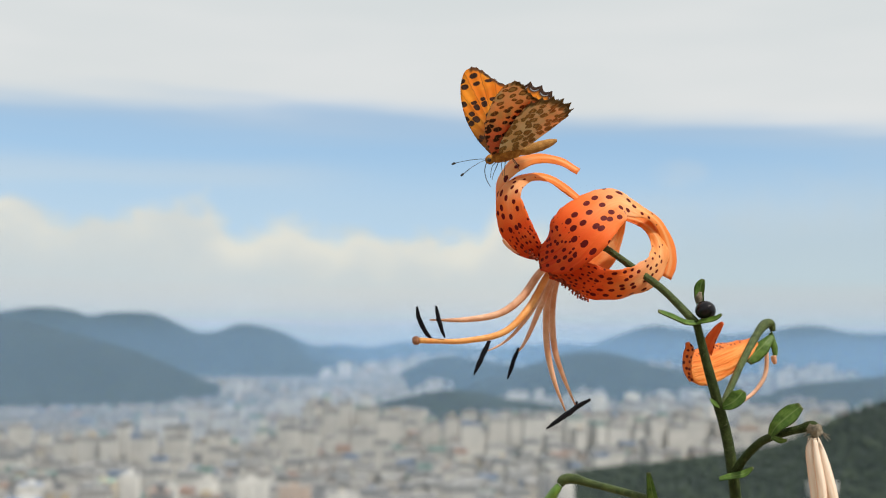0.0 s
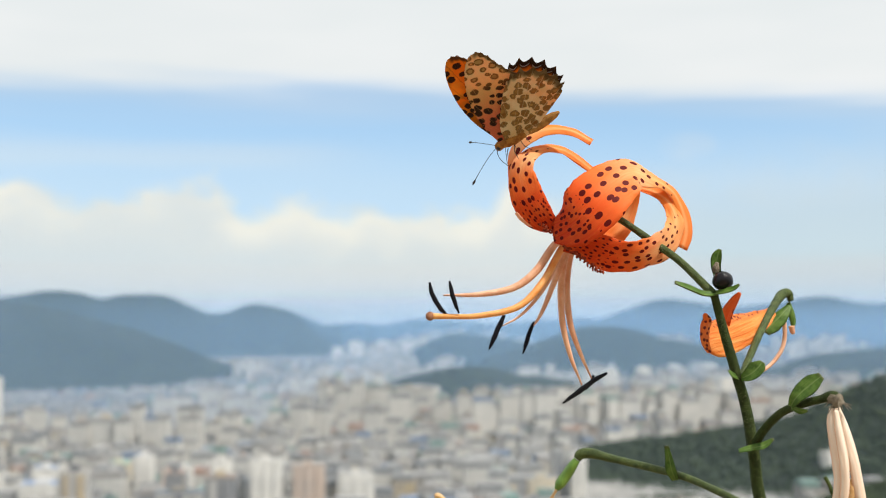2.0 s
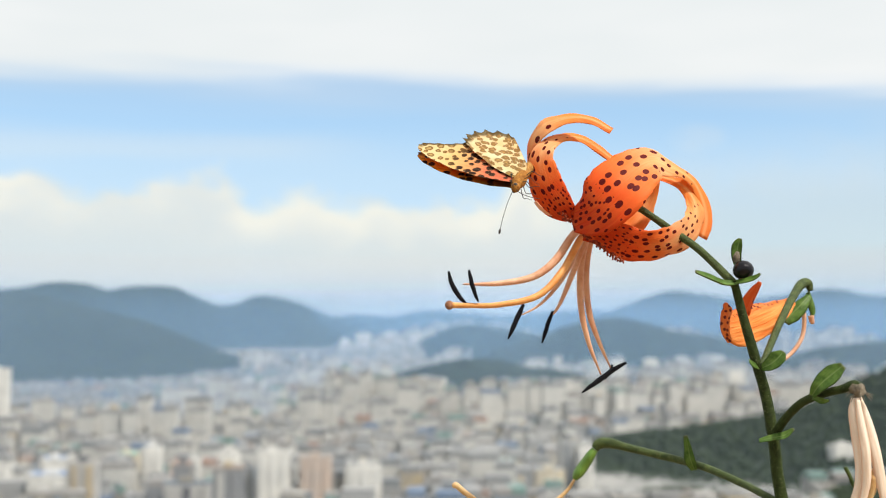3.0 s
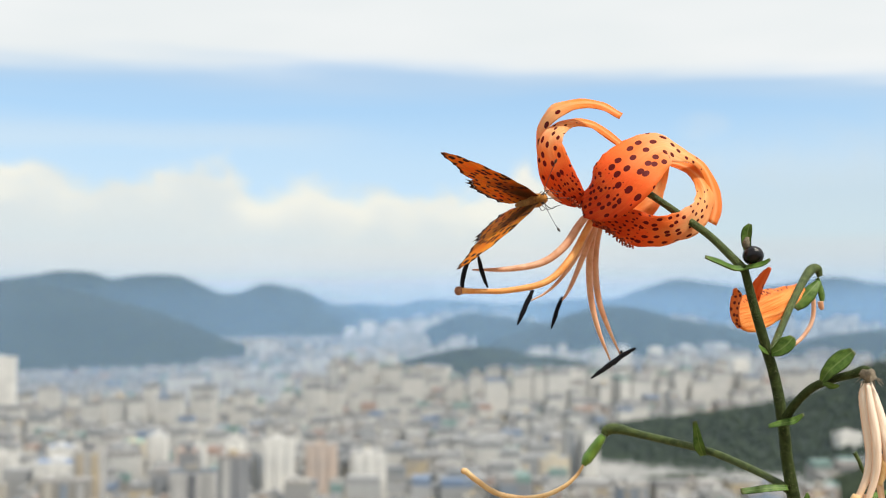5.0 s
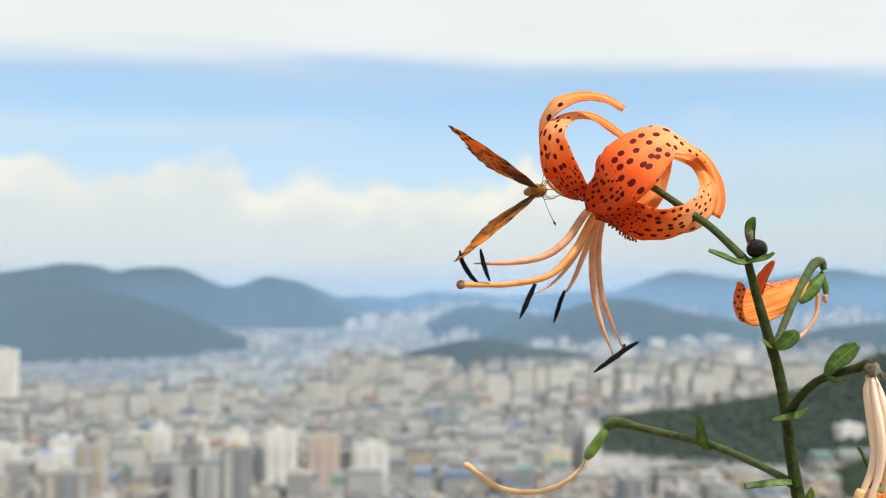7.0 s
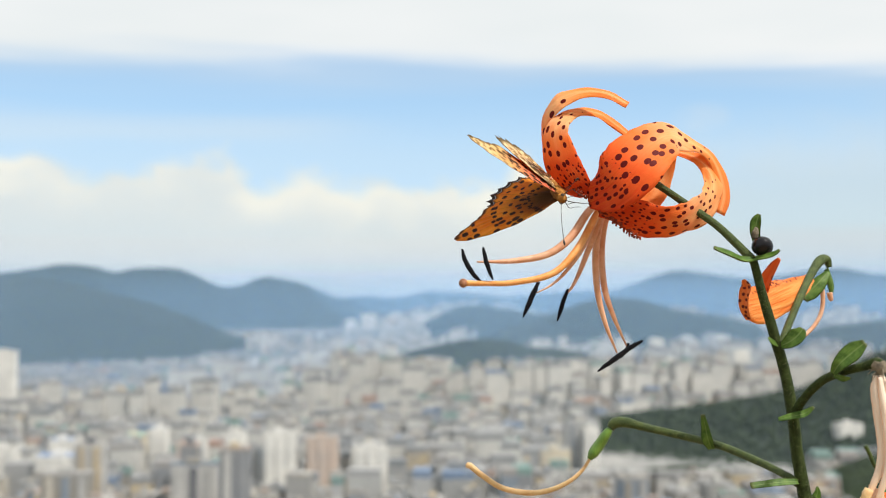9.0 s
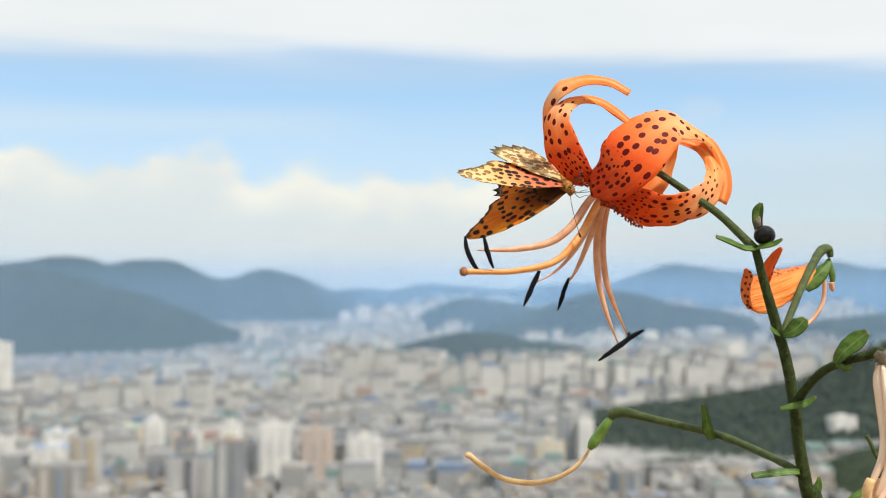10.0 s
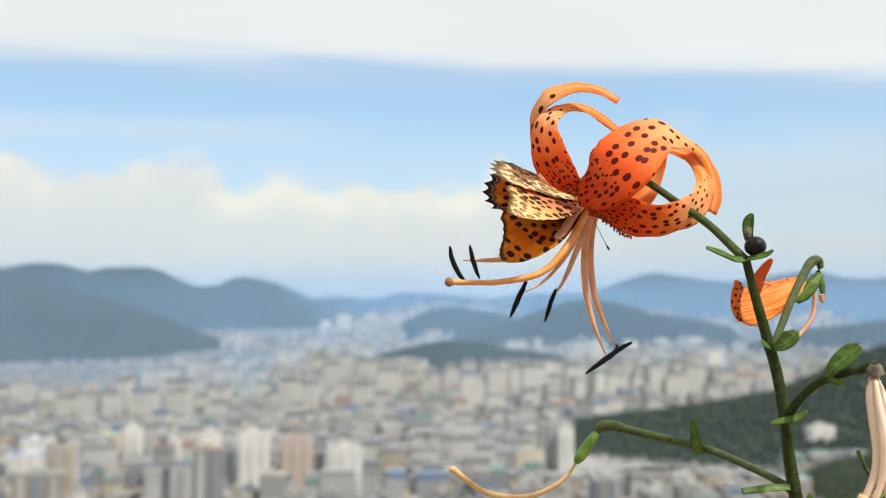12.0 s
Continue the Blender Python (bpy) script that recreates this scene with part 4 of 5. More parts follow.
def make_forest():
    """Crowns of the trees on the two near ridges, as one uneven canopy."""
    rng = random.Random(11)
    base = bmesh.new()
    bmesh.ops.create_icosphere(base, subdivisions=1, radius=1)
    bv, bf = [v.co.copy() for v in base.verts], [[v.index for v in f.verts] for f in base.faces]
    base.free()
    verts, faces = [], []
    bpy.context.view_layer.update()
    for ob in [o for o in scene.objects if o.name.startswith("mountain") and ("ridge among" in o["label"] or "near edge" in o["label"] or "knoll" in o["label"])]:
        for f in ob.data.polygons:
            if f.center.y > 1440 or f.normal.z < 0.2:
                continue
            for _ in range(max(1, int(f.area / 75))):
                ids = [ob.data.vertices[i].co for i in f.vertices]
                a, b = rng.random(), rng.random()
                p = ids[0].lerp(ids[1], a).lerp(ids[3].lerp(ids[2], a), b)
                s = rng.uniform(2.8, 5.2)
                k = len(verts)
                for v in bv:
                    q = s * (1 + 0.35 * noise.noise(v * 1.7 + p))
                    verts.append((p.x + v.x * q, p.y + v.y * q, p.z + 2.5 + v.z * q * 0.9))
                faces.extend([[k + i for i in q] for q in bf])
    me = bpy.data.meshes.new("forest")
    me.from_pydata(verts, [], faces)
    me.materials.append(M_CROWN)
    tagged(new("forest", me), "dark green closed tree canopy on the ridges", "trees", kind="stuff")


make_forest()

# ---- tiger lily (millimetres from the foot of its stem) ----
lily = new("tiger_lily")
lily.location = (0.125, 0.385, 0)
tagged(lily, "orange tiger lily with black-spotted recurved petals on a green stem", "flower")


def way(x, y, z):
    return (x, y, z)


stem = part("stem", tube([(-26.7, 0.8, 1213.4), (-23.6, 1.3, 1201.6), (-19.9, 1.8, 1188.8), (-15.9, 3.4, 1175.8), (-13.6, 3, 1161.2), (-12.1, 4.4, 1150), (-9.3, 5.1, 1134.9), (-3.6, 7.1, 1109.2), (8, 2, 900), (5, 0, 500), (0, 0, -20)],
                         [1.3, 1.5, 1.7, 1.8, 1.95, 2.0, 2.2, 2.5, 3.0, 3.4, 3.6], 90, 12, lumps=0.06), M_STEM, lily, "dark green stem with brownish flecks")
flower = part("flower", tube([(-67.6, 13.7, 1239.4), (-63.8, 13.7, 1238.9), (-59, 13.7, 1239.4), (-55.4, 12.7, 1238.2), (-46.4, 10, 1231.5), (-37, 6.3, 1224.1), (-29.5, 2.7, 1215.9), (-26.3, 0.8, 1212.1)], [1.0, 2.4, 2.2, 1.2, 1.25, 1.3, 1.4, 1.5], 40, 10, lumps=0.05), M_STALK, lily, "green flower stalk")

# petals: middle line, half widths, the way the spotted face looks
PETALS = [
    ("front", [(-78.9, 6.9, 1233.4), (-73.6, 0.9, 1235.9), (-69.6, -2, 1239.5), (-64.6, -2, 1244.9), (-58.3, 1.5, 1250.5), (-52.1, 6, 1253.6), (-46.4, 10, 1252.2), (-41.4, 13, 1250.7), (-36.4, 16, 1247.6), (-32.8, 18.5, 1241.7), (-31.6, 19, 1235.1), (-33.2, 18, 1228.8)],
     [4.1, 8.6, 10.2, 10.6, 9.0, 6.7, 4.1, 2.3, 2.1, 2.9, 3.5, 2.5],
     [way(-0.5, -0.8, 0.2), way(-0.35, -0.9, 0.2), way(-0.3, -0.9, 0.3), way(-0.25, -0.88, 0.35), way(-0.12, -0.88, 0.45), way(0.05, -0.85, 0.5), way(0.3, -0.8, 0.5), way(0.5, -0.75, 0.4), way(0.6, -0.75, 0.2), way(0.55, -0.85, 0), way(0.45, -0.85, -0.1), way(0.4, -0.85, -0.2)], -0.08, 0.5, 1.0),
    ("lower", [(-74.6, 8, 1231.1), (-67.6, 4.5, 1228.2), (-59.0, 3.5, 1225.1), (-53.3, 4, 1224.8), (-47.4, 6, 1225.7), (-41.3, 9, 1229.1), (-36.7, 12.5, 1234.9), (-36.3, 15, 1240.6), (-38.6, 16.4, 1245.1), (-42.9, 17, 1248.1), (-47.6, 17, 1249.4)],
     [4.5, 5.8, 5.9, 6.1, 6.0, 5.4, 4.2, 3.1, 2.3, 1.9, 1.3],
     [way(-0.2, -0.8, -0.5), way(-0.1, -0.8, -0.5), way(0, -0.8, -0.55), way(0.05, -0.8, -0.5), way(0.15, -0.8, -0.5), way(0.3, -0.85, -0.4), way(0.4, -0.9, -0.1), way(0.35, -0.9, 0.1), way(0.2, -0.9, 0.3), way(0.1, -0.85, 0.5), way(0, -0.8, 0.6)], -0.12, 2.6, 1.7),
    ("left", [(-78.6, 8.9, 1234.9), (-83.3, 7.7, 1238.9), (-86.7, 7.4, 1243.8), (-88.6, 7.6, 1248.9), (-89.5, 8.1, 1254.1), (-88.0, 8.9, 1258.2), (-84.4, 11, 1261.4), (-79.6, 13, 1262.7), (-73.8, 15, 1261.9), (-68.4, 17, 1258.9), (-62.3, 19, 1254.5)],
     [2.6, 4.9, 5.6, 5.4, 4.5, 3.6, 2.5, 1.9, 1.9, 1.9, 1.7],
     [way(-0.6, -0.8, -0.1), way(-0.5, -0.85, 0), way(-0.4, -0.9, 0), way(-0.35, -0.93, 0), way(-0.4, -0.9, 0.1), way(-0.4, -0.85, 0.3), way(-0.2, -0.8, 0.55), way(0, -0.8, 0.6), way(0.2, -0.8, 0.5), way(0.35, -0.8, 0.4), way(0.4, -0.8, 0.4)], -0.1, 0.7, 1.7),
    ("left back", [(-78.5, 19.9, 1235.9), (-85.1, 19.7, 1239.2), (-89.6, 19.4, 1245.5), (-91.8, 17, 1253.0), (-91.8, 14.5, 1260.0), (-88.6, 11.6, 1265.2), (-83.6, 10, 1267.6), (-77.8, 9, 1268.6), (-72.0, 8.5, 1267.7), (-65.5, 7.7, 1264.0)],
     [3.1, 4.6, 3.9, 2.5, 2.7, 3.6, 3.0, 2.3, 1.9, 1.6],
     [way(-0.6, -0.6, -0.5), way(-0.7, -0.6, -0.4), way(-0.8, -0.6, 0), way(-0.8, -0.6, 0.1), way(-0.75, -0.65, 0.2), way(-0.5, -0.75, 0.5), way(-0.2, -0.8, 0.6), way(0, -0.8, 0.6), way(0.2, -0.8, 0.5), way(0.3, -0.8, 0.5)], -0.12, 0.8, 0.8),
    ("back", [(-65.5, 22.1, 1229.9), (-58.3, 24, 1231.8), (-53.7, 24.9, 1236), (-50.5, 25.6, 1242), (-49, 24.4, 1247.8), (-47.8, 22.2, 1252)],
     [3.0, 4.0, 4.0, 3.2, 2.6, 1.6],
     [way(.3, .85, -.4), way(.4, .85, -.3), way(.5, .85, 0), way(.6, .8, 0), way(.6, .8, 0), way(.5, .8, .2)], 0.1, 0.6, 1.0),
]
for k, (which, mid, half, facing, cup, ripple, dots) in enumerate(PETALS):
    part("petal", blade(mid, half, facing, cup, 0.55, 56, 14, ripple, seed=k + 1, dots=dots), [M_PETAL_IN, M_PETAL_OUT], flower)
part("petal_lip", blade([(-90.4, 17.5, 1241.0), (-88.5, 17.5, 1238.6), (-85.4, 17.2, 1236.9), (-81.9, 17.0, 1236.2), (-78.9, 16.5, 1235.2)], [0.8, 1.0, 1.0, 0.9, 0.8], [way(-.3, -.85, -.4)], -0.4, 0.5, 20, 8, 0.3, seed=14), [M_LIP, M_LIP], flower, "pale rolled edge of a petal")


def papillae(spots, count, seed):
    """Short fleshy hairs round the throat."""
    rng = random.Random(seed)
    bm = bmesh.new()
    line = curve_points(spots, 60)
    for _ in range(count):
        p = line[rng.randrange(61)] + np.array([rng.uniform(-.8, .8), rng.uniform(-2.0, 0.5), rng.uniform(-.6, .6)])
        d = unit(np.array([rng.uniform(-.6, .2), rng.uniform(-.5, .3), rng.uniform(-1, -.3)]))
        tube([p, p + d * 0.45, p + d * rng.uniform(0.6, 1.2)], [0.42, 0.34, 0.30], 3, 6, bm)
    return bm


part("papillae", papillae([(-83.1, 11.8, 1236.8), (-80.7, 7.9, 1234.5), (-77.1, 6, 1231.2)], 26, 3), M_PAPILLA, flower, "small dark fleshy hairs")
part("papillae", papillae([(-75.4, 5, 1228.9), (-72.2, 3.5, 1226.4), (-69.0, 2.5, 1224.1), (-66.2, 1.8, 1221.7), (-63.6, 1.5, 1220.2)], 44, 4), M_PAPILLA, flower, "small dark fleshy hairs")

FILAMENTS = [
    ([(-69.5, 13.9, 1234.1), (-77.4, 12.1, 1229.8), (-84.4, 8.5, 1220.4), (-92.1, 6.7, 1214.7), (-103.4, 4.8, 1212.4), (-115.6, 2.8, 1212)], [1.0, 1.3, 1.4, 1.2, 0.9, 0.22]),
    ([(-68.3, 15.9, 1234.3), (-74.3, 14.1, 1228.8), (-80.2, 12.6, 1216.9), (-86.1, 11, 1208.8), (-90.9, 10.2, 1204.5), (-95.7, 9.3, 1202)], [1.0, 1.0, 0.9, 0.6, 0.4, 0.2]),
    ([(-67.6, 17.9, 1234.4), (-72.7, 17.1, 1229), (-76.6, 17.6, 1219), (-80.4, 18, 1209.4), (-83.1, 18.2, 1204), (-85.4, 18.3, 1201.3)], [1.0, 1.2, 1.1, 0.8, 0.5, 0.25]),
    ([(-68, 17.9, 1234.4), (-72.3, 20.1, 1229.2), (-74.5, 21.6, 1217.2), (-74, 23.2, 1203.7), (-71.3, 23.7, 1192), (-67.2, 24.1, 1181.5)], [1.0, 1.2, 1.2, 1.1, 0.8, 0.25]),
    ([(-66.7, 19.9, 1234.6), (-70.4, 23.1, 1229), (-72.2, 24.6, 1217.4), (-71.2, 25.2, 1203.7), (-67.9, 25.6, 1193.5), (-63.6, 26, 1183.8)], [1.0, 1.2, 1.2, 1.1, 0.8, 0.25]),
]
for mid, radii in FILAMENTS:
    part("filament", tube(mid, radii, 36, 10), M_FILAMENT, flower, "smooth salmon-pink filament")
ANTHERS = [
    ([(-120.4, 2.7, 1216.2), (-119.4, 2.8, 1212.6), (-117, 3, 1208.3), (-113.7, 3.1, 1205.2)], [0.45, 0.9, 0.95, 0.35]),
    ([(-113.6, 0.6, 1216.7), (-113, 0.8, 1213.6), (-111.9, 0.9, 1209.7), (-110.5, 1.1, 1206.2)], [0.4, 0.85, 0.85, 0.35]),
    ([(-95.1, 9.1, 1205.6), (-97.2, 9.3, 1200.9), (-98.9, 9.5, 1197), (-100.2, 9.6, 1194)], [0.6, 0.9, 0.8, 0.25]),
    ([(-84.4, 18.2, 1203.4), (-86, 18.4, 1199.2), (-87.1, 18.5, 1195.6), (-88.1, 18.7, 1192.5)], [0.5, 0.75, 0.7, 0.25]),
    ([(-73.8, 24.4, 1175.3), (-69, 24.2, 1178.8), (-63.1, 24.1, 1183.1), (-58.6, 23, 1185.8)], [0.4, 1.1, 1.05, 0.6]),
    ([(-65.6, 27.2, 1179.8), (-63.8, 27.1, 1182.2), (-62.7, 27, 1184.9)], [0.5, 0.8, 0.5]),
]
anthers = []
for mid, radii in ANTHERS:
    hub = np.mean(mid, axis=0)
    one = part("anther", tube([np.array(q) - hub for q in mid], radii, 20, 9, flat=0.8, lumps=0.25), M_ANTHER, flower, "black pollen-bearing anther")
    one.location = hub * 0.001
    anthers.append(one)
part("pistil", tube([(-68.9, 13.9, 1234.1), (-74.6, 14.1, 1229.1), (-82.3, 7.6, 1216.6), (-90.9, 4, 1208.3), (-103.6, 2.1, 1205.3), (-112.8, 2.1, 1205), (-119.1, 2.1, 1205.1)], [1.0, 1.25, 1.2, 1.1, 0.95, 0.85, 1.0], 44, 12), M_PISTIL, flower, "orange pistil")
part("stigma", ball((-120, 2.1, 1205.1), 1.45, 1.05), M_STIGMA, flower, "swollen brown stigma")

# top node: bracts and bulbil
part("bract", blade([(-26.2, -0.2, 1212.5), (-30.8, -2.2, 1212.2), (-36, -5.2, 1213.9), (-41, -7.3, 1215.8)], [1.2, 1.6, 1.7, 0.9], [way(.1, -.6, .8)], 0.5, 0.5, 20, 6), [M_LEAF, M_LEAF], lily)
part("bract", blade([(-27, -0.2, 1212.5), (-23.8, -2.2, 1213.1), (-21, -3.3, 1214), (-19.3, -4.3, 1215.4)], [1.2, 1.4, 1.2, 0.6], [way(-.1, -.6, .8)], 0.4, 0.5, 16, 6), [M_LEAF, M_LEAF], lily)
part("bract", blade([(-23.9, 5.6, 1218.8), (-24.3, 5.4, 1222.5), (-23.9, 5.3, 1225.5), (-23.2, 5.2, 1227.6)], [1.3, 1.8, 1.7, 0.6], [way(-.5, -.8, 0)], 0.6, 0.5, 18, 6), [M_LEAF, M_LEAF], lily)
part("bulbil", ball((-23.6, 0.6, 1216.9), 3.45, 0.94), M_BULBIL, lily, "shiny black bulbil")
part("shrivelled_tip", tube([(-25.5, 2.5, 1219.4), (-25.3, 2.4, 1221.6), (-24.9, 2.4, 1223.1)], [1.0, 1.1, 0.5], 8, 8, lumps=0.3), M_BROWN, lily)

# second branch: wilted orange flower
branch = part("branch", tube([(-17.6, 3, 1184.3), (-11.1, 13.7, 1192.6), (-3.8, 25.3, 1201.3), (3.8, 37, 1209.4), (8.6, 43.8, 1213.5), (11.7, 45.8, 1214.1), (12.7, 45.9, 1211.3)], [1.2, 1.25, 1.3, 1.5, 1.8, 1.6, 1.0], 36, 10, lumps=0.06), M_STALK, lily)
part("wilted_petal", blade([(4.2, 39, 1207.7), (-2.2, 31, 1204.8), (-7.9, 25, 1202.5), (-15.0, 18, 1200.0), (-21.4, 11, 1198.3), (-25.5, 7.5, 1197.5), (-27.6, 6, 1197.0)], [1.8, 3.8, 5.3, 6.3, 6.6, 5.4, 3.5],
     [way(-.1, -1, .2), way(-.1, -1, .2), way(-.1, -1, .15), way(-.1, -1, .1), way(-.2, -1, .1), way(-.35, -.9, 0), way(-.6, -.8, -.1)], -0.22, 0.4, 36, 12, 1.6, seed=8), [M_WILT, M_WILT], branch, "wilted orange petal")
part("wilted_petal", blade([(-26.9, 5, 1193.3), (-28.3, 4.6, 1196.6), (-28.3, 4.4, 1200.5), (-27.6, 4.2, 1203.8), (-28.7, 4, 1206.3)], [0.9, 1.7, 2.0, 2.0, 0.7], [way(-.75, -.6, .2)], 0.35, 0.4, 24, 8, 0.8, seed=10), [M_WILT_RIM, M_WILT_RIM], branch, "rolled spotted rim of the wilted flower")
part("wilted_petal", blade([(-18.8, 17.2, 1203.2), (-17.8, 15.1, 1207), (-16.4, 12.9, 1210.4), (-15.1, 10.8, 1213.2)], [2.6, 2.2, 1.7, 0.7], [way(-.6, -.8, .2)], 0.5, 0.4, 18, 6, 0.4, seed=9), [M_WILT_RED, M_WILT_RED], branch, "wilted orange petal")
part("bract", blade([(11, 42, 1209.5), (7.1, 40.1, 1205.8), (3.6, 39.3, 1202.6), (0.9, 38.4, 1199.8)], [1.2, 2.7, 3.0, 1.6], [way(-.3, -.9, .4)], -0.3, 0.6, 20, 8), [M_LEAF, M_LEAF], branch)
part("bract", blade([(12.2, 46.9, 1210.9), (13.8, 48.1, 1207), (14.4, 48.2, 1203.9), (14, 48.3, 1201.4)], [1.2, 1.8, 1.6, 0.6], [way(.5, -.8, .2)], -0.3, 0.6, 16, 6), [M_LEAF, M_LEAF], branch)
part("withered_petal_tip", tube([(13.2, 47.3, 1202.2), (13.4, 47.4, 1200.6), (13.9, 47.4, 1199.2)], [1.0, 1.0, 0.6], 8, 8, lumps=0.3), M_FILAMENT, branch)
part("old_style", tube([(9.5, 45.1, 1205.9), (10.1, 45.4, 1199.8), (8.8, 44.6, 1194), (4.5, 42.9, 1188.6), (-1.5, 40, 1185), (-6.6, 36, 1183.8)], [0.9, 0.8, 0.75, 0.7, 0.6, 0.35], 30, 8), M_FILAMENT, branch, "pinkish withered style")
part("bract", blade([(-17.8, 1, 1184.8), (-15.4, -1.1, 1186.3), (-13.1, -2.2, 1188.5), (-11.7, -2.3, 1190.5)], [1.0, 2.4, 2.6, 1.0], [way(-.3, -.9, .4)], 0.3, 0.6, 16, 8), [M_LEAF, M_LEAF], lily)
part("bract", blade([(-18.9, 1, 1185.1), (-21, -0.1, 1186.1), (-22.3, -0.1, 1187.7)], [0.8, 0.9, 0.3], [way(.2, -.9, .4)], 0.3, 0.5, 10, 5), [M_LEAF, M_LEAF], lily)

# third branch: pale drooping bud
arm = part("branch", tube([(-13.8, 2.9, 1161.9), (-11.3, -1.3, 1168.3), (-7.7, -8.6, 1174.4), (-3.2, -16.7, 1177.8), (1.5, -20.8, 1179.6), (4.1, -22.9, 1180.5), (5.6, -23.8, 1179.2)], [1.6, 1.4, 1.35, 1.3, 1.4, 1.9, 1.6], 36, 10, lumps=0.06), M_STEM, lily)
part("bract", blade([(-7, -16.7, 1177.1), (-5.6, -18.8, 1180.2), (-1.8, -20, 1183.9), (1.4, -21.1, 1186.7)], [1.0, 2.2, 2.9, 1.2], [way(-.3, -.9, .4)], 0.25, 0.6, 22, 8), [M_LEAF, M_LEAF], arm)
part("bract", blade([(-6.7, -16.7, 1176.7), (-4.7, -18.7, 1175.8), (-2.5, -18.7, 1175.8)], [0.8, 1.0, 0.4], [way(0, -.9, -.4)], 0.3, 0.5, 12, 5), [M_LEAF, M_LEAF], arm)
part("bract", blade([(-19.2, -0, 1161.3), (-15.5, -1.1, 1162.3), (-11.3, -1.1, 1163.2), (-8.4, -2.2, 1165.5)], [0.8, 1.3, 1.4, 0.5], [way(0, -.7, .7)], 0.3, 0.6, 18, 6), [M_LEAF, M_LEAF], lily)
part("withered_calyx", tube([(3.4, -22.9, 1180.9), (4.8, -23.8, 1179.6), (5.8, -23.8, 1177.9)], [1.5, 2.1, 1.8], 10, 10, lumps=0.5), M_BROWN, arm, "shaggy brown withered calyx")
part("pale_petal", blade([(3.5, -24, 1177.0), (3.1, -24.5, 1173.1), (3.9, -25, 1167.2), (4.8, -25, 1160.4), (5.1, -24.5, 1154.4), (4.0, -24, 1148.7), (2.0, -23.6, 1143.9), (-0.0, -23.4, 1139.4)], [0.9, 1.6, 2.1, 2.1, 1.8, 1.3, 1.0, 0.9], [way(-0.4, -0.9, 0.1)], -0.5, 0.5, 36, 10, 0.5, seed=10), [M_BUD, M_BUD], arm, "pale pink wilted petal")
part("pale_petal", blade([(6.1, -22, 1176.9), (7.6, -22.2, 1173.0), (9.3, -22.4, 1167.0), (11.3, -22.4, 1159.3), (12.8, -22, 1151.5), (13.9, -21.6, 1144.6), (14.4, -21.4, 1137.7)], [0.9, 1.6, 2.1, 2.2, 2.1, 1.6, 1.0], [way(0.4, -0.9, 0.1)], -0.5, 0.5, 36, 10, 0.5, seed=10), [M_BUD, M_BUD], arm, "pale pink wilted petal")
part("pale_petal", blade([(4.4, -25, 1176.6), (4.9, -26.2, 1169.9), (6.1, -26.6, 1161.4), (6.6, -26, 1153.4), (5.9, -25.2, 1147.7), (4.3, -24.8, 1142.5), (2.3, -24.4, 1137.9)], [0.8, 1.3, 1.6, 1.5, 1.2, 1.0, 0.8], [way(0.1, -1, 0.1)], -0.55, 0.5, 36, 10, 0.5, seed=10), [M_BUD, M_BUD], arm, "pale pink wilted petal")
part("pale_petal", blade([(5.8, -20, 1176.8), (5.9, -20, 1168.5), (7.3, -20, 1158.1), (8.9, -20, 1149.5), (10.1, -20, 1140.1)], [0.8, 1.4, 1.5, 1.4, 0.9], [way(0, -1, 0.1)], -0.4, 0.5, 36, 10, 0.5, seed=12), [M_BUD, M_BUD], arm, "pale pink wilted petal")
for k in range(14):
    a = k * 0.9
    root = np.array((5.3, -23.8, 1178.4)) + np.array((2.2 * math.cos(a), 2.0 * math.sin(a), 0.6 * math.sin(a * 3)))
    out = np.array((1.6 * math.cos(a), 1.2 * math.sin(a), -1.4 + math.sin(a * 2.3)))
    part("calyx_hair", tube([root, root + out * 0.6, root + out * 1.3], [0.22, 0.16, 0.06], 4, 5), M_BROWN, arm)
part("withered_petal_tip", tube([(0.7, -24.3, 1143.2), (-0.4, -24.2, 1140.1), (-0.7, -24, 1135.8)], [1.2, 1.5, 0.7], 10, 8, lumps=0.4), M_STYLE, arm)
part("pale_petal", blade([(4.4, -22.3, 1142.9), (2.7, -23.1, 1138.6), (-0.7, -23.9, 1134.1), (-4.8, -24.8, 1130.1)], [1.6, 2.6, 3.2, 1.0], [way(-.4, -.9, .1)], 0.3, 0.4, 20, 8, 0.6, seed=12), [M_BUD, M_WILT], arm)
part("wilted_petal", blade([(7.6, -20.2, 1141.5), (6.9, -20, 1136.9), (5.2, -19.8, 1131.7), (2.8, -19.6, 1127.4)], [1.5, 2.4, 2.8, 1.0], [way(.2, -.95, .1)], 0.3, 0.4, 20, 8, 0.6, seed=13), [M_WILT, M_WILT], arm, "wilted orange petal")
part("withered_petal_tip", tube([(9.3, -20.8, 1155), (10, -20.6, 1150.6), (9, -20.4, 1145.5)], [1.0, 1.4, 0.8], 10, 8, lumps=0.3), M_STYLE, arm)

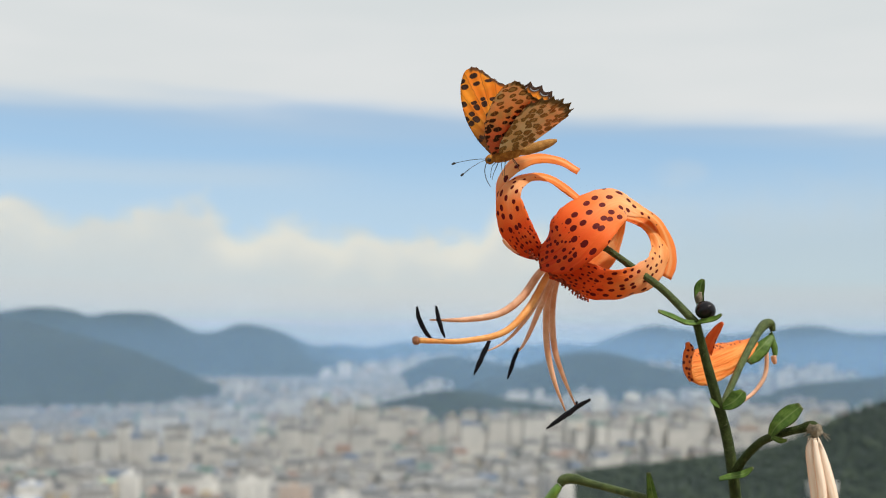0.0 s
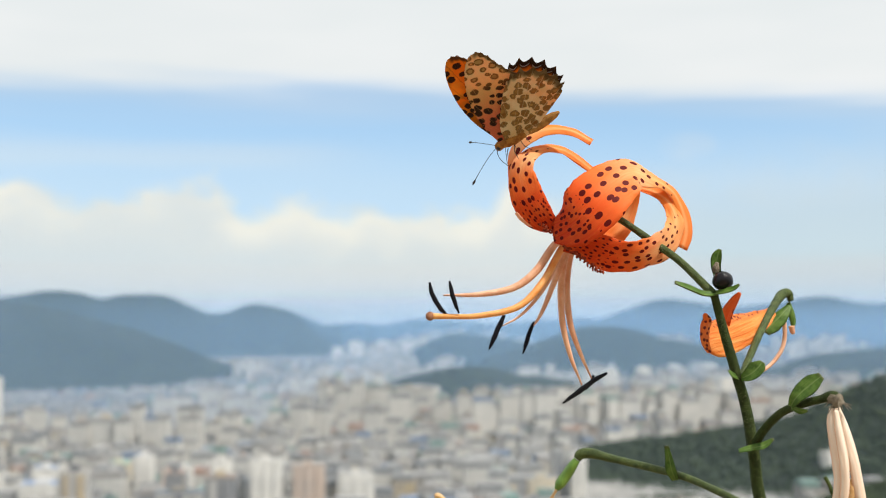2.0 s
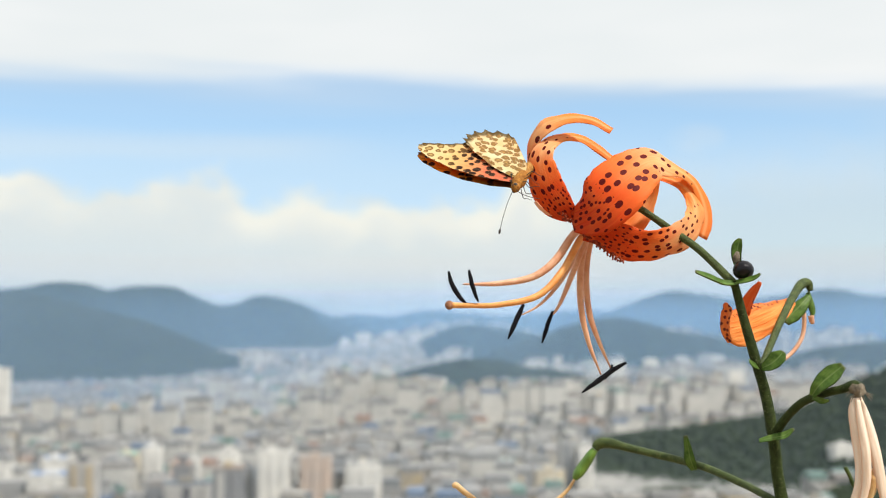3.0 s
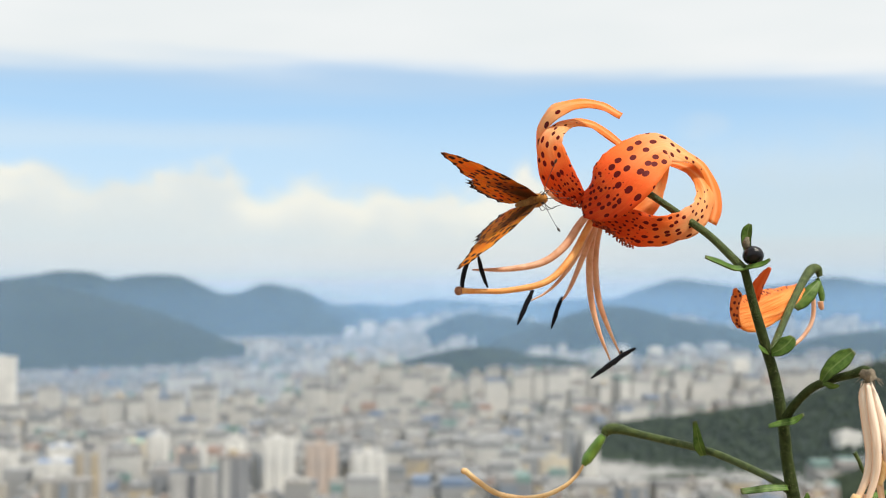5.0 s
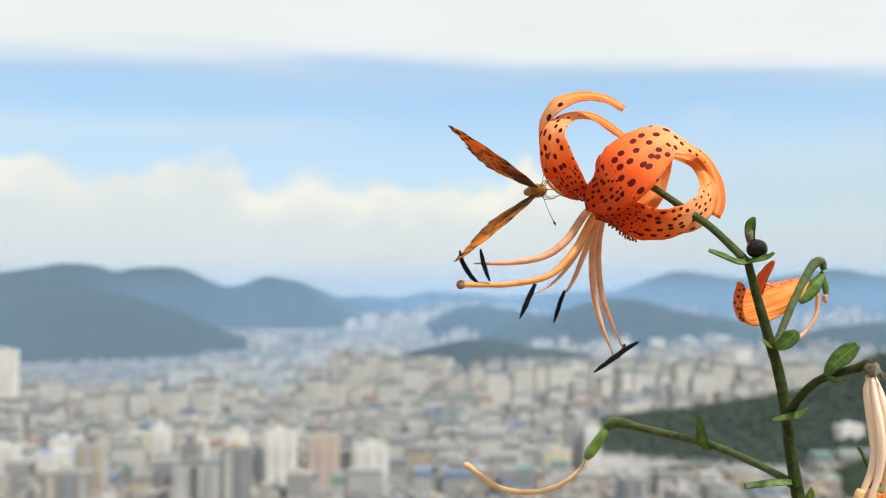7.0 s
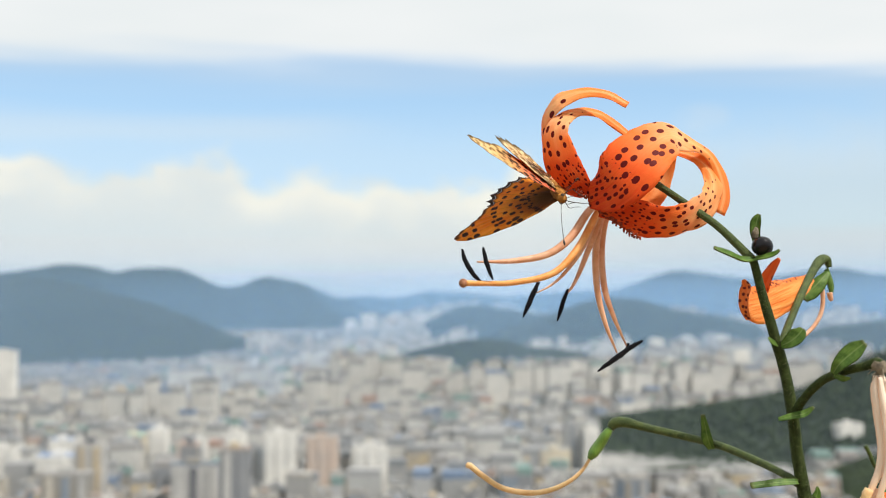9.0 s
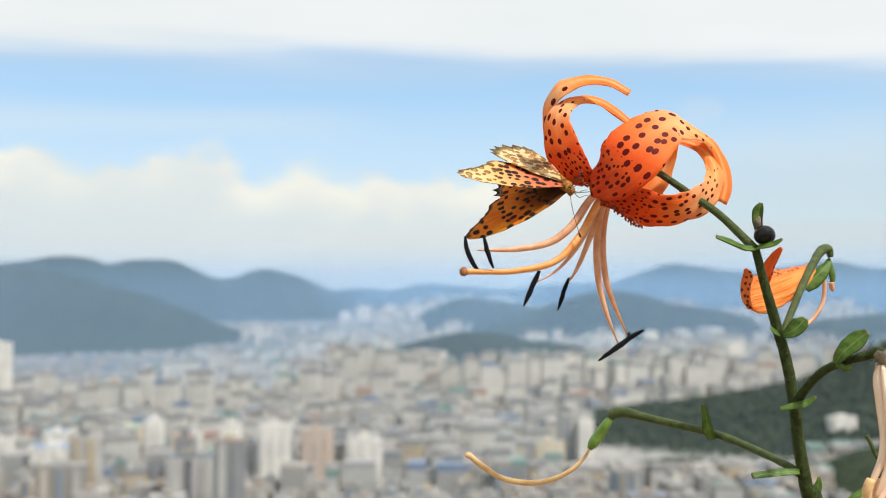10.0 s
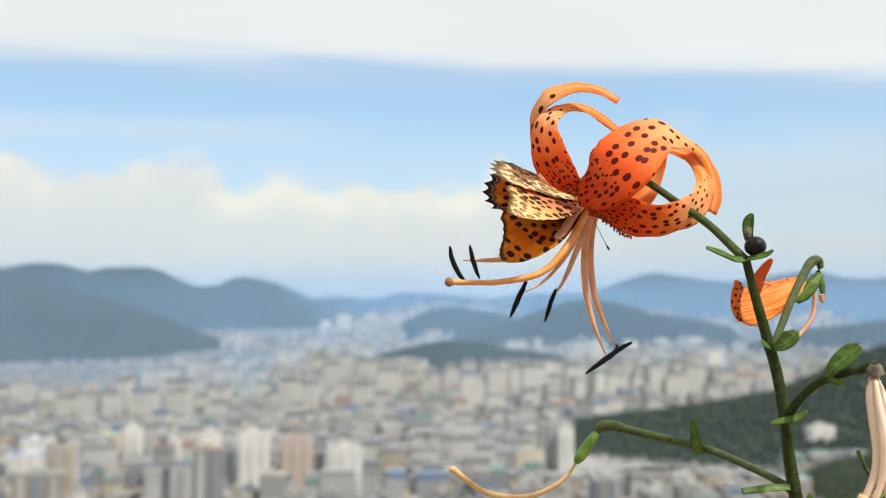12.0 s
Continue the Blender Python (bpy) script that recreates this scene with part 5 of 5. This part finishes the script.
# fourth branch: seed pod with its long style
twig = part("branch", tube([(-12.2, 3.8, 1140.6), (-15.1, 7.7, 1142.6), (-20.3, 19.6, 1145.2), (-30.1, 35.5, 1148.8), (-41.7, 47.4, 1151), (-52.7, 55.4, 1153), (-59, 58.3, 1154.4), (-63, 59.3, 1154.1), (-64.7, 59.4, 1152.2)], [1.5, 1.3, 1.3, 1.35, 1.4, 1.5, 1.9, 2.0, 1.5], 50, 10, lumps=0.06), M_STALK, lily)
part("seed_pod", tube([(-64.7, 59.4, 1152), (-66.4, 59.5, 1149.6), (-68.8, 60.7, 1145.7), (-70.9, 60.8, 1142.8), (-72.2, 60.9, 1140.7)], [1.3, 1.8, 2.05, 1.95, 1.0], 24, 6, lumps=0.05), M_POD, twig, "ribbed green seed pod")
part("old_style", tube([(-72, 60.9, 1141.1), (-74.6, 62, 1136.7), (-79.3, 62.2, 1132.5), (-86.6, 63.4, 1128.9), (-95, 64.4, 1127.7), (-104.6, 64.3, 1129.6), (-112, 64.1, 1134.3), (-116.7, 64, 1138.1)], [0.5, 0.65, 0.8, 0.95, 1.05, 1.05, 1.05, 1.1], 44, 10), M_STYLE, twig, "long curved yellowish style")
part("style_tip", ball((-116.9, 64, 1137.9), 1.3, 0.9), M_STYLE, twig)
part("bract", blade([(-32.3, 36.6, 1147.5), (-33.9, 35.4, 1151), (-34.7, 35.3, 1155), (-35.7, 35.1, 1159.7)], [1.2, 2.0, 1.5, 0.8], [way(-.5, -.8, .1)], 0.5, 0.6, 18, 6), [M_LEAF, M_LEAF], twig)
part("bract", blade([(-12.6, 2.8, 1141.1), (-18.9, 0.8, 1141.2), (-23.7, -0.2, 1140.8), (-28.7, -1.2, 1140.4)], [1.0, 1.3, 1.2, 1.1], [way(0, -.8, .6)], 0.3, 0.6, 18, 6), [M_LEAF, M_LEAF], lily)
part("bract", blade([(-8.4, 6.2, 1131.4), (-6.6, 6.1, 1134.2), (-5.5, 6, 1136.9), (-5.3, 5.9, 1139.2)], [1.2, 1.8, 1.4, 0.4], [way(.3, -.9, .2)], 0.3, 0.6, 14, 6), [M_LEAF, M_LEAF], lily)
part("leaf", blade([(-7.5, 8.7, 1119.9), (4.4, 8.3, 1130.1), (16.3, 10, 1136.7), (30.2, 11.9, 1139.7)], [0.8, 1.2, 1.4, 0.6], [way(0, -.5, .85)], 0.2, 0.5, 24, 8), [M_LEAF, M_LEAF], lily)
part("shoot", tube([(28.8, 18.4, 1128.3), (18.3, 17.7, 1143.4), (16.2, 17.5, 1147.8), (14.6, 17.4, 1151)], [0.8, 0.75, 0.7, 0.75], 14, 8), M_STALK, lily)

# ---- butterfly ----
BODY_ROWS = [
    (0, 0.0332, 0.3803, 1.2671, -19.2, 18.8, 179.9),
    (0.2, 0.0334, 0.3810, 1.2647, -45.7, 28.7, 171.8),
    (0.5, 0.0314, 0.3818, 1.2641, -56.5, 33.0, 162.4),
    (0.8, 0.0321, 0.3837, 1.2638, -46.1, 31.9, 171.3),
    (1, 0.0311, 0.3847, 1.2652, -17.0, 37.8, 180.9),
    (1.2, 0.0322, 0.3850, 1.2639, -44.3, 33.8, 163.8),
    (1.5, 0.0317, 0.3854, 1.2629, -56.4, 34.7, 156.7),
    (1.6, 0.0317, 0.3855, 1.2628, -44.7, 37.6, 161.7),
    (1.8, 0.0317, 0.3857, 1.2626, -54.1, 30.1, 153.8),
    (2, 0.0322, 0.3858, 1.2641, -52.8, 25.9, 152.5),
    (2.2, 0.0324, 0.3865, 1.2615, -44.9, 30.3, 156.2),
    (2.3, 0.0254, 0.3868, 1.2518, 59.6, 34.7, -122.0),
    (2.4, 0.0271, 0.3893, 1.2484, 108.2, 30.3, -91.0),
    (2.5, 0.0297, 0.3896, 1.2471, 117.0, 33.8, -72.0),
    (2.6, 0.0260, 0.3908, 1.2496, 74.7, 25.6, -108.6),
    (2.8, 0.0272, 0.3894, 1.2487, 79.0, 26.4, -110.0),
    (2.9, 0.0281, 0.3887, 1.2476, 73.9, 30.0, -111.4),
    (3, 0.0282, 0.3881, 1.2466, 68.5, 33.6, -112.9),
    (3.2, 0.0275, 0.3880, 1.2460, 74.9, 29.9, -110.8),
    (4, 0.0282, 0.3904, 1.2404, 86.0, 13.3, -98.2),
    (4.8, 0.0292, 0.3916, 1.2352, 93.1, 1.3, -89.5),
    (4.9, 0.0301, 0.3916, 1.2353, 92.8, -0.8, -80.9),
    (5, 0.0308, 0.3915, 1.2353, 92.1, -1.0, -69.9),
    (5.2, 0.0313, 0.3920, 1.2351, 93.8, 0.9, -78.2),
    (5.5, 0.0310, 0.3927, 1.2352, 95.7, 5.7, -83.1),
    (5.7, 0.0303, 0.3931, 1.2358, 95.9, 4.8, -76.2),
    (6, 0.0308, 0.3938, 1.2360, 95.6, 6.1, -77.8),
    (6.15, 0.0307, 0.3937, 1.2358, 95.3, 8.2, -86.0),
    (6.5, 0.0305, 0.3935, 1.2363, 95.5, 6.9, -78.3),
    (6.7, 0.0310, 0.3935, 1.2362, 95.3, 7.2, -87.5),
    (7, 0.0307, 0.3937, 1.2365, 95.8, 3.1, -78.3),
    (7.2, 0.0291, 0.3942, 1.2361, 95.7, 3.5, -82.0),
    (8, 0.0332, 0.3962, 1.2358, 90.4, 13.8, -91.9),
    (8.8, 0.0373, 0.3952, 1.2357, 93.6, 22.3, -83.0),
    (9, 0.0366, 0.3957, 1.2352, 86.4, 26.5, -79.5),
    (9.3, 0.0363, 0.3936, 1.2356, 85.9, 23.7, -73.3),
    (9.5, 0.0361, 0.3922, 1.2359, 97.5, 15.5, -76.1),
    (9.7, 0.0368, 0.3941, 1.2353, 93.7, 20.3, -69.2),
    (9.9, 0.0376, 0.3960, 1.2347, 98.0, 28.1, -77.6),
    (10, 0.0387, 0.3968, 1.2344, 99.1, 28.9, -75.8),
    (10.2, 0.0391, 0.3969, 1.2346, 100.0, 34.0, -52.6),
    (10.5, 0.0411, 0.3971, 1.2330, 94.7, 30.7, -60.7),
    (10.65, 0.0422, 0.3982, 1.2353, 95.1, 33.6, -48.8),
    (10.8, 0.0433, 0.3975, 1.2351, 95.6, 33.9, -36.3),
    (11, 0.0445, 0.3992, 1.2327, 122.7, 35.4, -22.1),
    (11.2, 0.0445, 0.3998, 1.2340, 125.8, 33.1, -17.3),
    (11.5, 0.0455, 0.4008, 1.2318, 130.4, 36.2, -9.2),
    (11.8, 0.0461, 0.4019, 1.2323, 128.6, 31.9, -14.9),
    (12, 0.0464, 0.4025, 1.2326, 127.5, 28.9, -18.7),
]
FLAPS = [
    (0, 45, 48, 4, 14, 9), (0.1, 66, 72, 8, 14, 10), (0.2, 83, 88, 12, 14, 11), (0.4, 87, 88, 17, 15, 12), (0.5, 87, 88, 13, 16, 13),
    (0.6, 81, 83, 12, 15, 13), (0.7, 85, 88, 12, 14, 12), (0.8, 87, 91, 12, 14, 12), (0.9, 62, 68, 9, 12, 10), (1, 39, 45, 7, 11, 10),
    (1.1, 60, 67, 8, 11, 9), (1.2, 86, 85, 11, 9, 7), (1.4, 88, 87, 14, 11, 4), (1.5, 86, 85, 12, 12, 2), (1.6, 56, 63, 16, 12, 5),
    (1.7, 79, 78, 16, 13, 6), (1.8, 88, 88, 16, 13, 9), (2, 89, 89, 13, 12, 13), (2.1, 82, 82, 13, 10, 9), (2.2, 78, 78, 12, 8, 6),
    (2.3, 34, 44, 5, -2, 0), (2.4, 49, 46, 2, -3, 0), (2.5, 49, 42, -2, -2, 0), (2.6, 81, 55, -1, 0, 0), (2.7, 67, 62, 1, 2, -1),
    (2.8, 51, 48, 2, 5, -1), (2.9, 72, 58, 4, 7, -1), (3, 92, 86, 5, 9, -1), (3.1, 90, 75, 5, 8, -1), (3.2, 75, 57, 3, 8, -1),
    (3.3, 59, 51, 4, 7, -1), (3.4, 66, 58, 4, 6, -1), (3.5, 84, 77, 5, 6, -1), (3.6, 90, 83, 4, 5, -1), (3.7, 77, 69, 5, 3, -1),
    (3.8, 61, 53, 5, 3, -1), (3.9, 57, 49, 6, 2, 0), (4, 71, 63, 7, 1, 0), (4.1, 87, 79, 6, 1, 0), (4.2, 92, 84, 7, 0, 0),
    (4.3, 76, 68, 7, -1, 0), (4.4, 64, 56, 8, -1, 0), (4.5, 58, 50, 7, -3, 0), (4.6, 66, 58, 8, -4, 0), (4.7, 81, 72, 8, -4, 0),
    (4.8, 92, 73, 9, -5, 0), (4.9, 82, 66, 9, -6, 0), (5, 67, 54, 10, -6, 0), (5.1, 74, 58, 7, -4, 0), (5.2, 75, 65, 3, -2, 0),
    (5.3, 70, 62, 0, 1, 0), (5.4, 65, 63, -4, 3, 0), (5.5, 83, 81, -7, 5, 0), (5.6, 85, 83, -7, 5, 0), (5.7, 72, 69, -8, 5, 0),
    (5.8, 57, 61, -8, 5, -1), (5.9, 59, 63, -8, 5, -1), (6, 72, 75, -8, 5, -1), (6.1, 92, 88, -8, 5, -1), (6.2, 78, 78, -7, 5, -2),
    (6.3, 64, 58, -7, 5, -2), (6.4, 50, 49, -6, 5, -2), (6.5, 57, 61, -6, 6, -2), (6.6, 67, 73, -6, 6, -2), (6.7, 92, 85, -5, 6, -2),
    (6.8, 84, 77, -5, 6, -1), (6.9, 69, 61, -5, 6, -1), (7, 52, 57, -4, 6, -1), (7.1, 56, 60, -5, 6, -1), (7.2, 69, 70, -6, 6, -1),
    (7.3, 81, 82, -6, 6, -1), (7.4, 87, 88, -6, 5, -1), (7.5, 73, 74, -5, 5, -1), (7.6, 56, 57, -5, 5, -1), (7.7, 46, 47, -5, 5, 0),
    (7.8, 59, 61, -5, 5, 0), (7.9, 77, 79, -4, 6, 0), (8, 87, 89, -4, 5, 0), (8.1, 71, 73, -3, 5, 0), (8.2, 49, 51, -3, 5, 0),
    (8.3, 37, 39, -3, 5, 0), (8.4, 53, 56, -3, 5, 0), (8.5, 75, 78, -3, 4, 0), (8.6, 62, 66, 0, 4, 0), (8.7, 38, 42, 1, 3, 0),
    (8.8, 25, 25, 3, 3, 0), (8.9, 45, 43, 5, 3, 0), (9, 64, 60, 7, 2, 0), (9.1, 88, 73, -3, 3, 0), (9.2, 92, 83, -11, 3, 1),
    (9.3, 88, 66, -2, 1, 1), (9.4, 64, 50, 8, -2, 1), (9.5, 38, 36, 17, -4, 1), (9.6, 27, 17, 19, -2, 2), (9.7, 63, 47, 14, -1, 3),
    (9.8, 85, 74, 9, 0, 4), (9.9, 91, 92, 4, 2, 5), (10, 78, 70, 8, 1, 5), (10.1, 67, 47, 14, 0, 5), (10.2, 46, 32, 22, 0, 5),
    (10.3, 43, 40, 17, -1, 5), (10.4, 68, 54, 13, -1, 5), (10.5, 87, 73, 8, -1, 5), (10.6, 84, 75, 14, -1, 4), (10.7, 51, 50, 20, -2, 4),
    (10.8, 34, 26, 24, -2, 3), (10.9, 37, 42, 22, 1, 2), (11, 41, 49, 18, 3, 1), (11.1, 70, 73, 13, 4, 1), (11.2, 82, 84, 7, 4, 2),
    (11.3, 87, 89, 14, 5, 2), (11.4, 67, 65, 17, 4, 2), (11.5, 46, 41, 21, 2, 2), (11.6, 54, 51, 20, 2, 2), (11.7, 62, 60, 18, 3, 3),
    (11.8, 76, 78, 18, 2, 3), (11.9, 86, 89, 16, 3, 3), (12, 73, 83, 19, 3, 4),
]
FOREWING = [(4.2, -0.8), (8.0, 6.5), (10.4, 14.5), (11.0, 22.5), (10.2, 29.5), (8.0, 34.4), (5.0, 35.8), (2.2, 33.8), (-0.6, 30.2), (-4.2, 26.6), (-9.6, 22.4), (-9.0, 12.0), (-5.2, 2.5), (-2.5, -1.0)]
HINDWING = [(2.7, -1.3), (0.2, 6.7), (-4.8, 13.8), (-9.6, 19.2), (-13.2, 22.0), (-17.5, 22.0), (-21.7, 19.4), (-24.4, 15.0), (-25.5, 9.8), (-23.2, 6.4), (-16.6, 3.0), (-9.2, -0.6), (-2.9, -1.9)]


def wing(name, outline, first, last, teeth, depth, side, materials, label):
    """A wing lying flat: x ahead, y out from the body. Outline points first to last make the toothed outer margin."""
    bm = bmesh.new()
    mm, rel, ray = bm.loops.layers.uv.new("mm"), bm.loops.layers.uv.new("rel"), bm.loops.layers.uv.new("ray")
    reach = max(math.hypot(*p) for p in outline)
    per = 10
    n = (len(outline) - 1) * per
    o = curve_points(outline, n)
    root = np.array([outline[0][0] * 0.4 + outline[-1][0] * 0.6, 0.2])
    rows = 14
    grid = []
    for k in range(n + 1):
        u = k / per
        out = smooth01((u - first) / 0.5) * smooth01((last - u) / 0.5) if first < u < last else 0.0
        saw = out * depth * (abs(math.sin(math.pi * (u - first) / (last - first) * teeth)) - 0.5)
        line = []
        for j in range(rows + 1):
            r = j / rows
            p = root + (o[k] - root) * r
            p = p - unit(o[k] - root) * saw * max(0, (r - 0.7) / 0.3)
            z = 0.5 * math.sin(r * 3) * 0.6 + 0.10 * math.sin(k * 0.55) * r
            line.append((p, z, r, out))
        grid.append(line)
    layers = []
    for dz in (0.06, -0.06):
        layers.append([[bm.verts.new((p[0] * 0.001, side * p[1] * 0.001, (z + dz) * 0.001)) for p, z, r, out in line] for line in grid])
    for layer, index in ((0, 0), (1, 1)):
        for k in range(n):
            for j in range(rows):
                ks = [(k, j), (k + 1, j), (k + 1, j + 1), (k, j + 1)]
                if (side > 0) == (layer == 0):
                    ks = ks[::-1]
                try:
                    face = bm.faces.new([layers[layer][a][b] for a, b in ks])
                except ValueError:
                    continue
                face.material_index = index
                for lp, (a, b) in zip(face.loops, ks):
                    p, z, r, out = grid[a][b]
                    lp[ray].uv = (math.degrees(math.atan2(o[a][1] - root[1], o[a][0] - root[0])) / 8.5 + 30, math.hypot(*(p - root)) / reach)
                    lp[mm].uv, lp[rel].uv = (p[0] + 50, p[1] + (40 if index else 0)), (r, out)
    for k in range(n):
        a, b = layers[0], layers[1]
        face = bm.faces.new((a[k][rows], a[k + 1][rows], b[k + 1][rows], b[k][rows]))
        face.material_index = 1
        for lp in face.loops:
            lp[mm].uv, lp[rel].uv = (0, 0), (1, 1)
    return part(name, bm, materials, butterfly, label)


butterfly = new("butterfly")
tagged(butterfly, "orange fritillary butterfly with black-spotted wings feeding on the lily", "butterfly")
part("thorax", tube([(5.0, 0, 0.2), (3.0, 0, 0.2), (0, 0, 0), (-3.5, 0, -0.2), (-5.5, 0, -0.5)], [1.1, 2.0, 2.3, 1.9, 1.2], 20, 14, lumps=0.18), M_FUR, butterfly, "brown furry thorax")
part("abdomen", tube([(-4.0, 0, -0.4), (-7.5, 0, -0.7), (-11.8, 0, -0.8), (-15.8, 0, -0.7), (-18, 0, -0.6)], [1.2, 1.7, 1.75, 1.2, 0.45], 26, 12, lumps=0.08), M_BELLY, butterfly, "tan furry abdomen")
head = part("head", tube([(3.9, 0, 0.1), (5.0, 0, 0), (6.1, 0, -0.3), (6.8, 0, -0.5)], [1.2, 1.6, 1.4, 0.6], 14, 12, lumps=0.15), M_FUR, butterfly)
for s in (1, -1):
    part("eye", ball((5.6, s * 1.15, 0.1), 0.75), M_DARK, head)
    feeler = part("antenna", tube([(6.3, s * 0.6, 0.4), (9.4, s * 3.6, 0.7), (12.8, s * 7.2, 0.6), (16.0, s * 10.6, 0.2)], [0.10, 0.10, 0.10, 0.12], 20, 6), M_DARK, head, "thin black antenna with a clubbed tip")
    part("antenna_club", tube([(15.6, s * 10.2, 0.26), (16.3, s * 10.9, 0.15), (17.0, s * 11.6, 0.0)], [0.12, 0.42, 0.2], 8, 8), M_DARK, feeler)
    for x, dx, dz in ((3.0, 3.6, -6.5), (0.5, 2.0, -7.0), (-2.0, -1.0, -6.5)):
        part("leg", tube([(x, s * 1.4, -1.6), (x + dx * 0.5, s * 3.2, -3.2), (x + dx * 0.8, s * 2.4, dz * 0.75), (x + dx, s * 2.0, dz)], [0.16, 0.12, 0.09, 0.07], 14, 6), M_DARK, butterfly)
part("proboscis", tube([(6.6, 0, -0.6), (7.9, 0, -3.0), (8.2, 0, -6.0), (7.6, 0, -9.0)], [0.16, 0.13, 0.12, 0.1], 14, 6), M_DARK, head, "thin dark feeding tube")
WINGS = []
for s in (1, -1):
    WINGS.append((wing("forewing", FOREWING, 5.2, 10.2, 8, 0.6, s, [M_FORE_TOP, M_FORE_UNDER], "orange forewing with black spots"), s, 0))
    WINGS.append((wing("hindwing", HINDWING, 3.4, 9.0, 7, 2.0, s, [M_HIND_TOP, M_HIND_UNDER], "orange hindwing with a black scalloped border, patterned cream beneath"), s, 1))


def motions():
    # wing tips nudge the outermost anther
    hub = anthers[0].location
    walk(anthers[0], [(t, pose(hub.x, hub.y, hub.z, 0, turn, 0)) for t, turn in ((0, 4), (2, 2), (4.7, 0), (4.9, 30), (5.0, 44), (5.2, 4), (5.5, 0), (6.2, 0), (6.4, 26), (6.5, 31), (6.6, 6), (6.8, 0), (9.5, 0), (10, 8), (10.5, 14), (11, 7), (12, 6))])
    walk(butterfly, [(t, pose(x, y, z, rx, ry, rz)) for t, x, y, z, rx, ry, rz in BODY_ROWS])
    for ob, s, hind in WINGS:
        # the hind wing hinges a little below the forewing and overlaps it from inside
        walk(ob, [(t, pose(0, s * (1.2 + 0.4 * hind) * 0.001, 0.0009 - 0.0003 * hind, s * ((left if s > 0 else right) - (2.2 if hind else 0)), 0, 0) @ pose(0, 0, 0, 0, 0, s * (sweep - tuck if hind else sweep + tuck - (lead if s < 0 else 0)))) for t, left, right, sweep, tuck, lead in FLAPS])


motions()
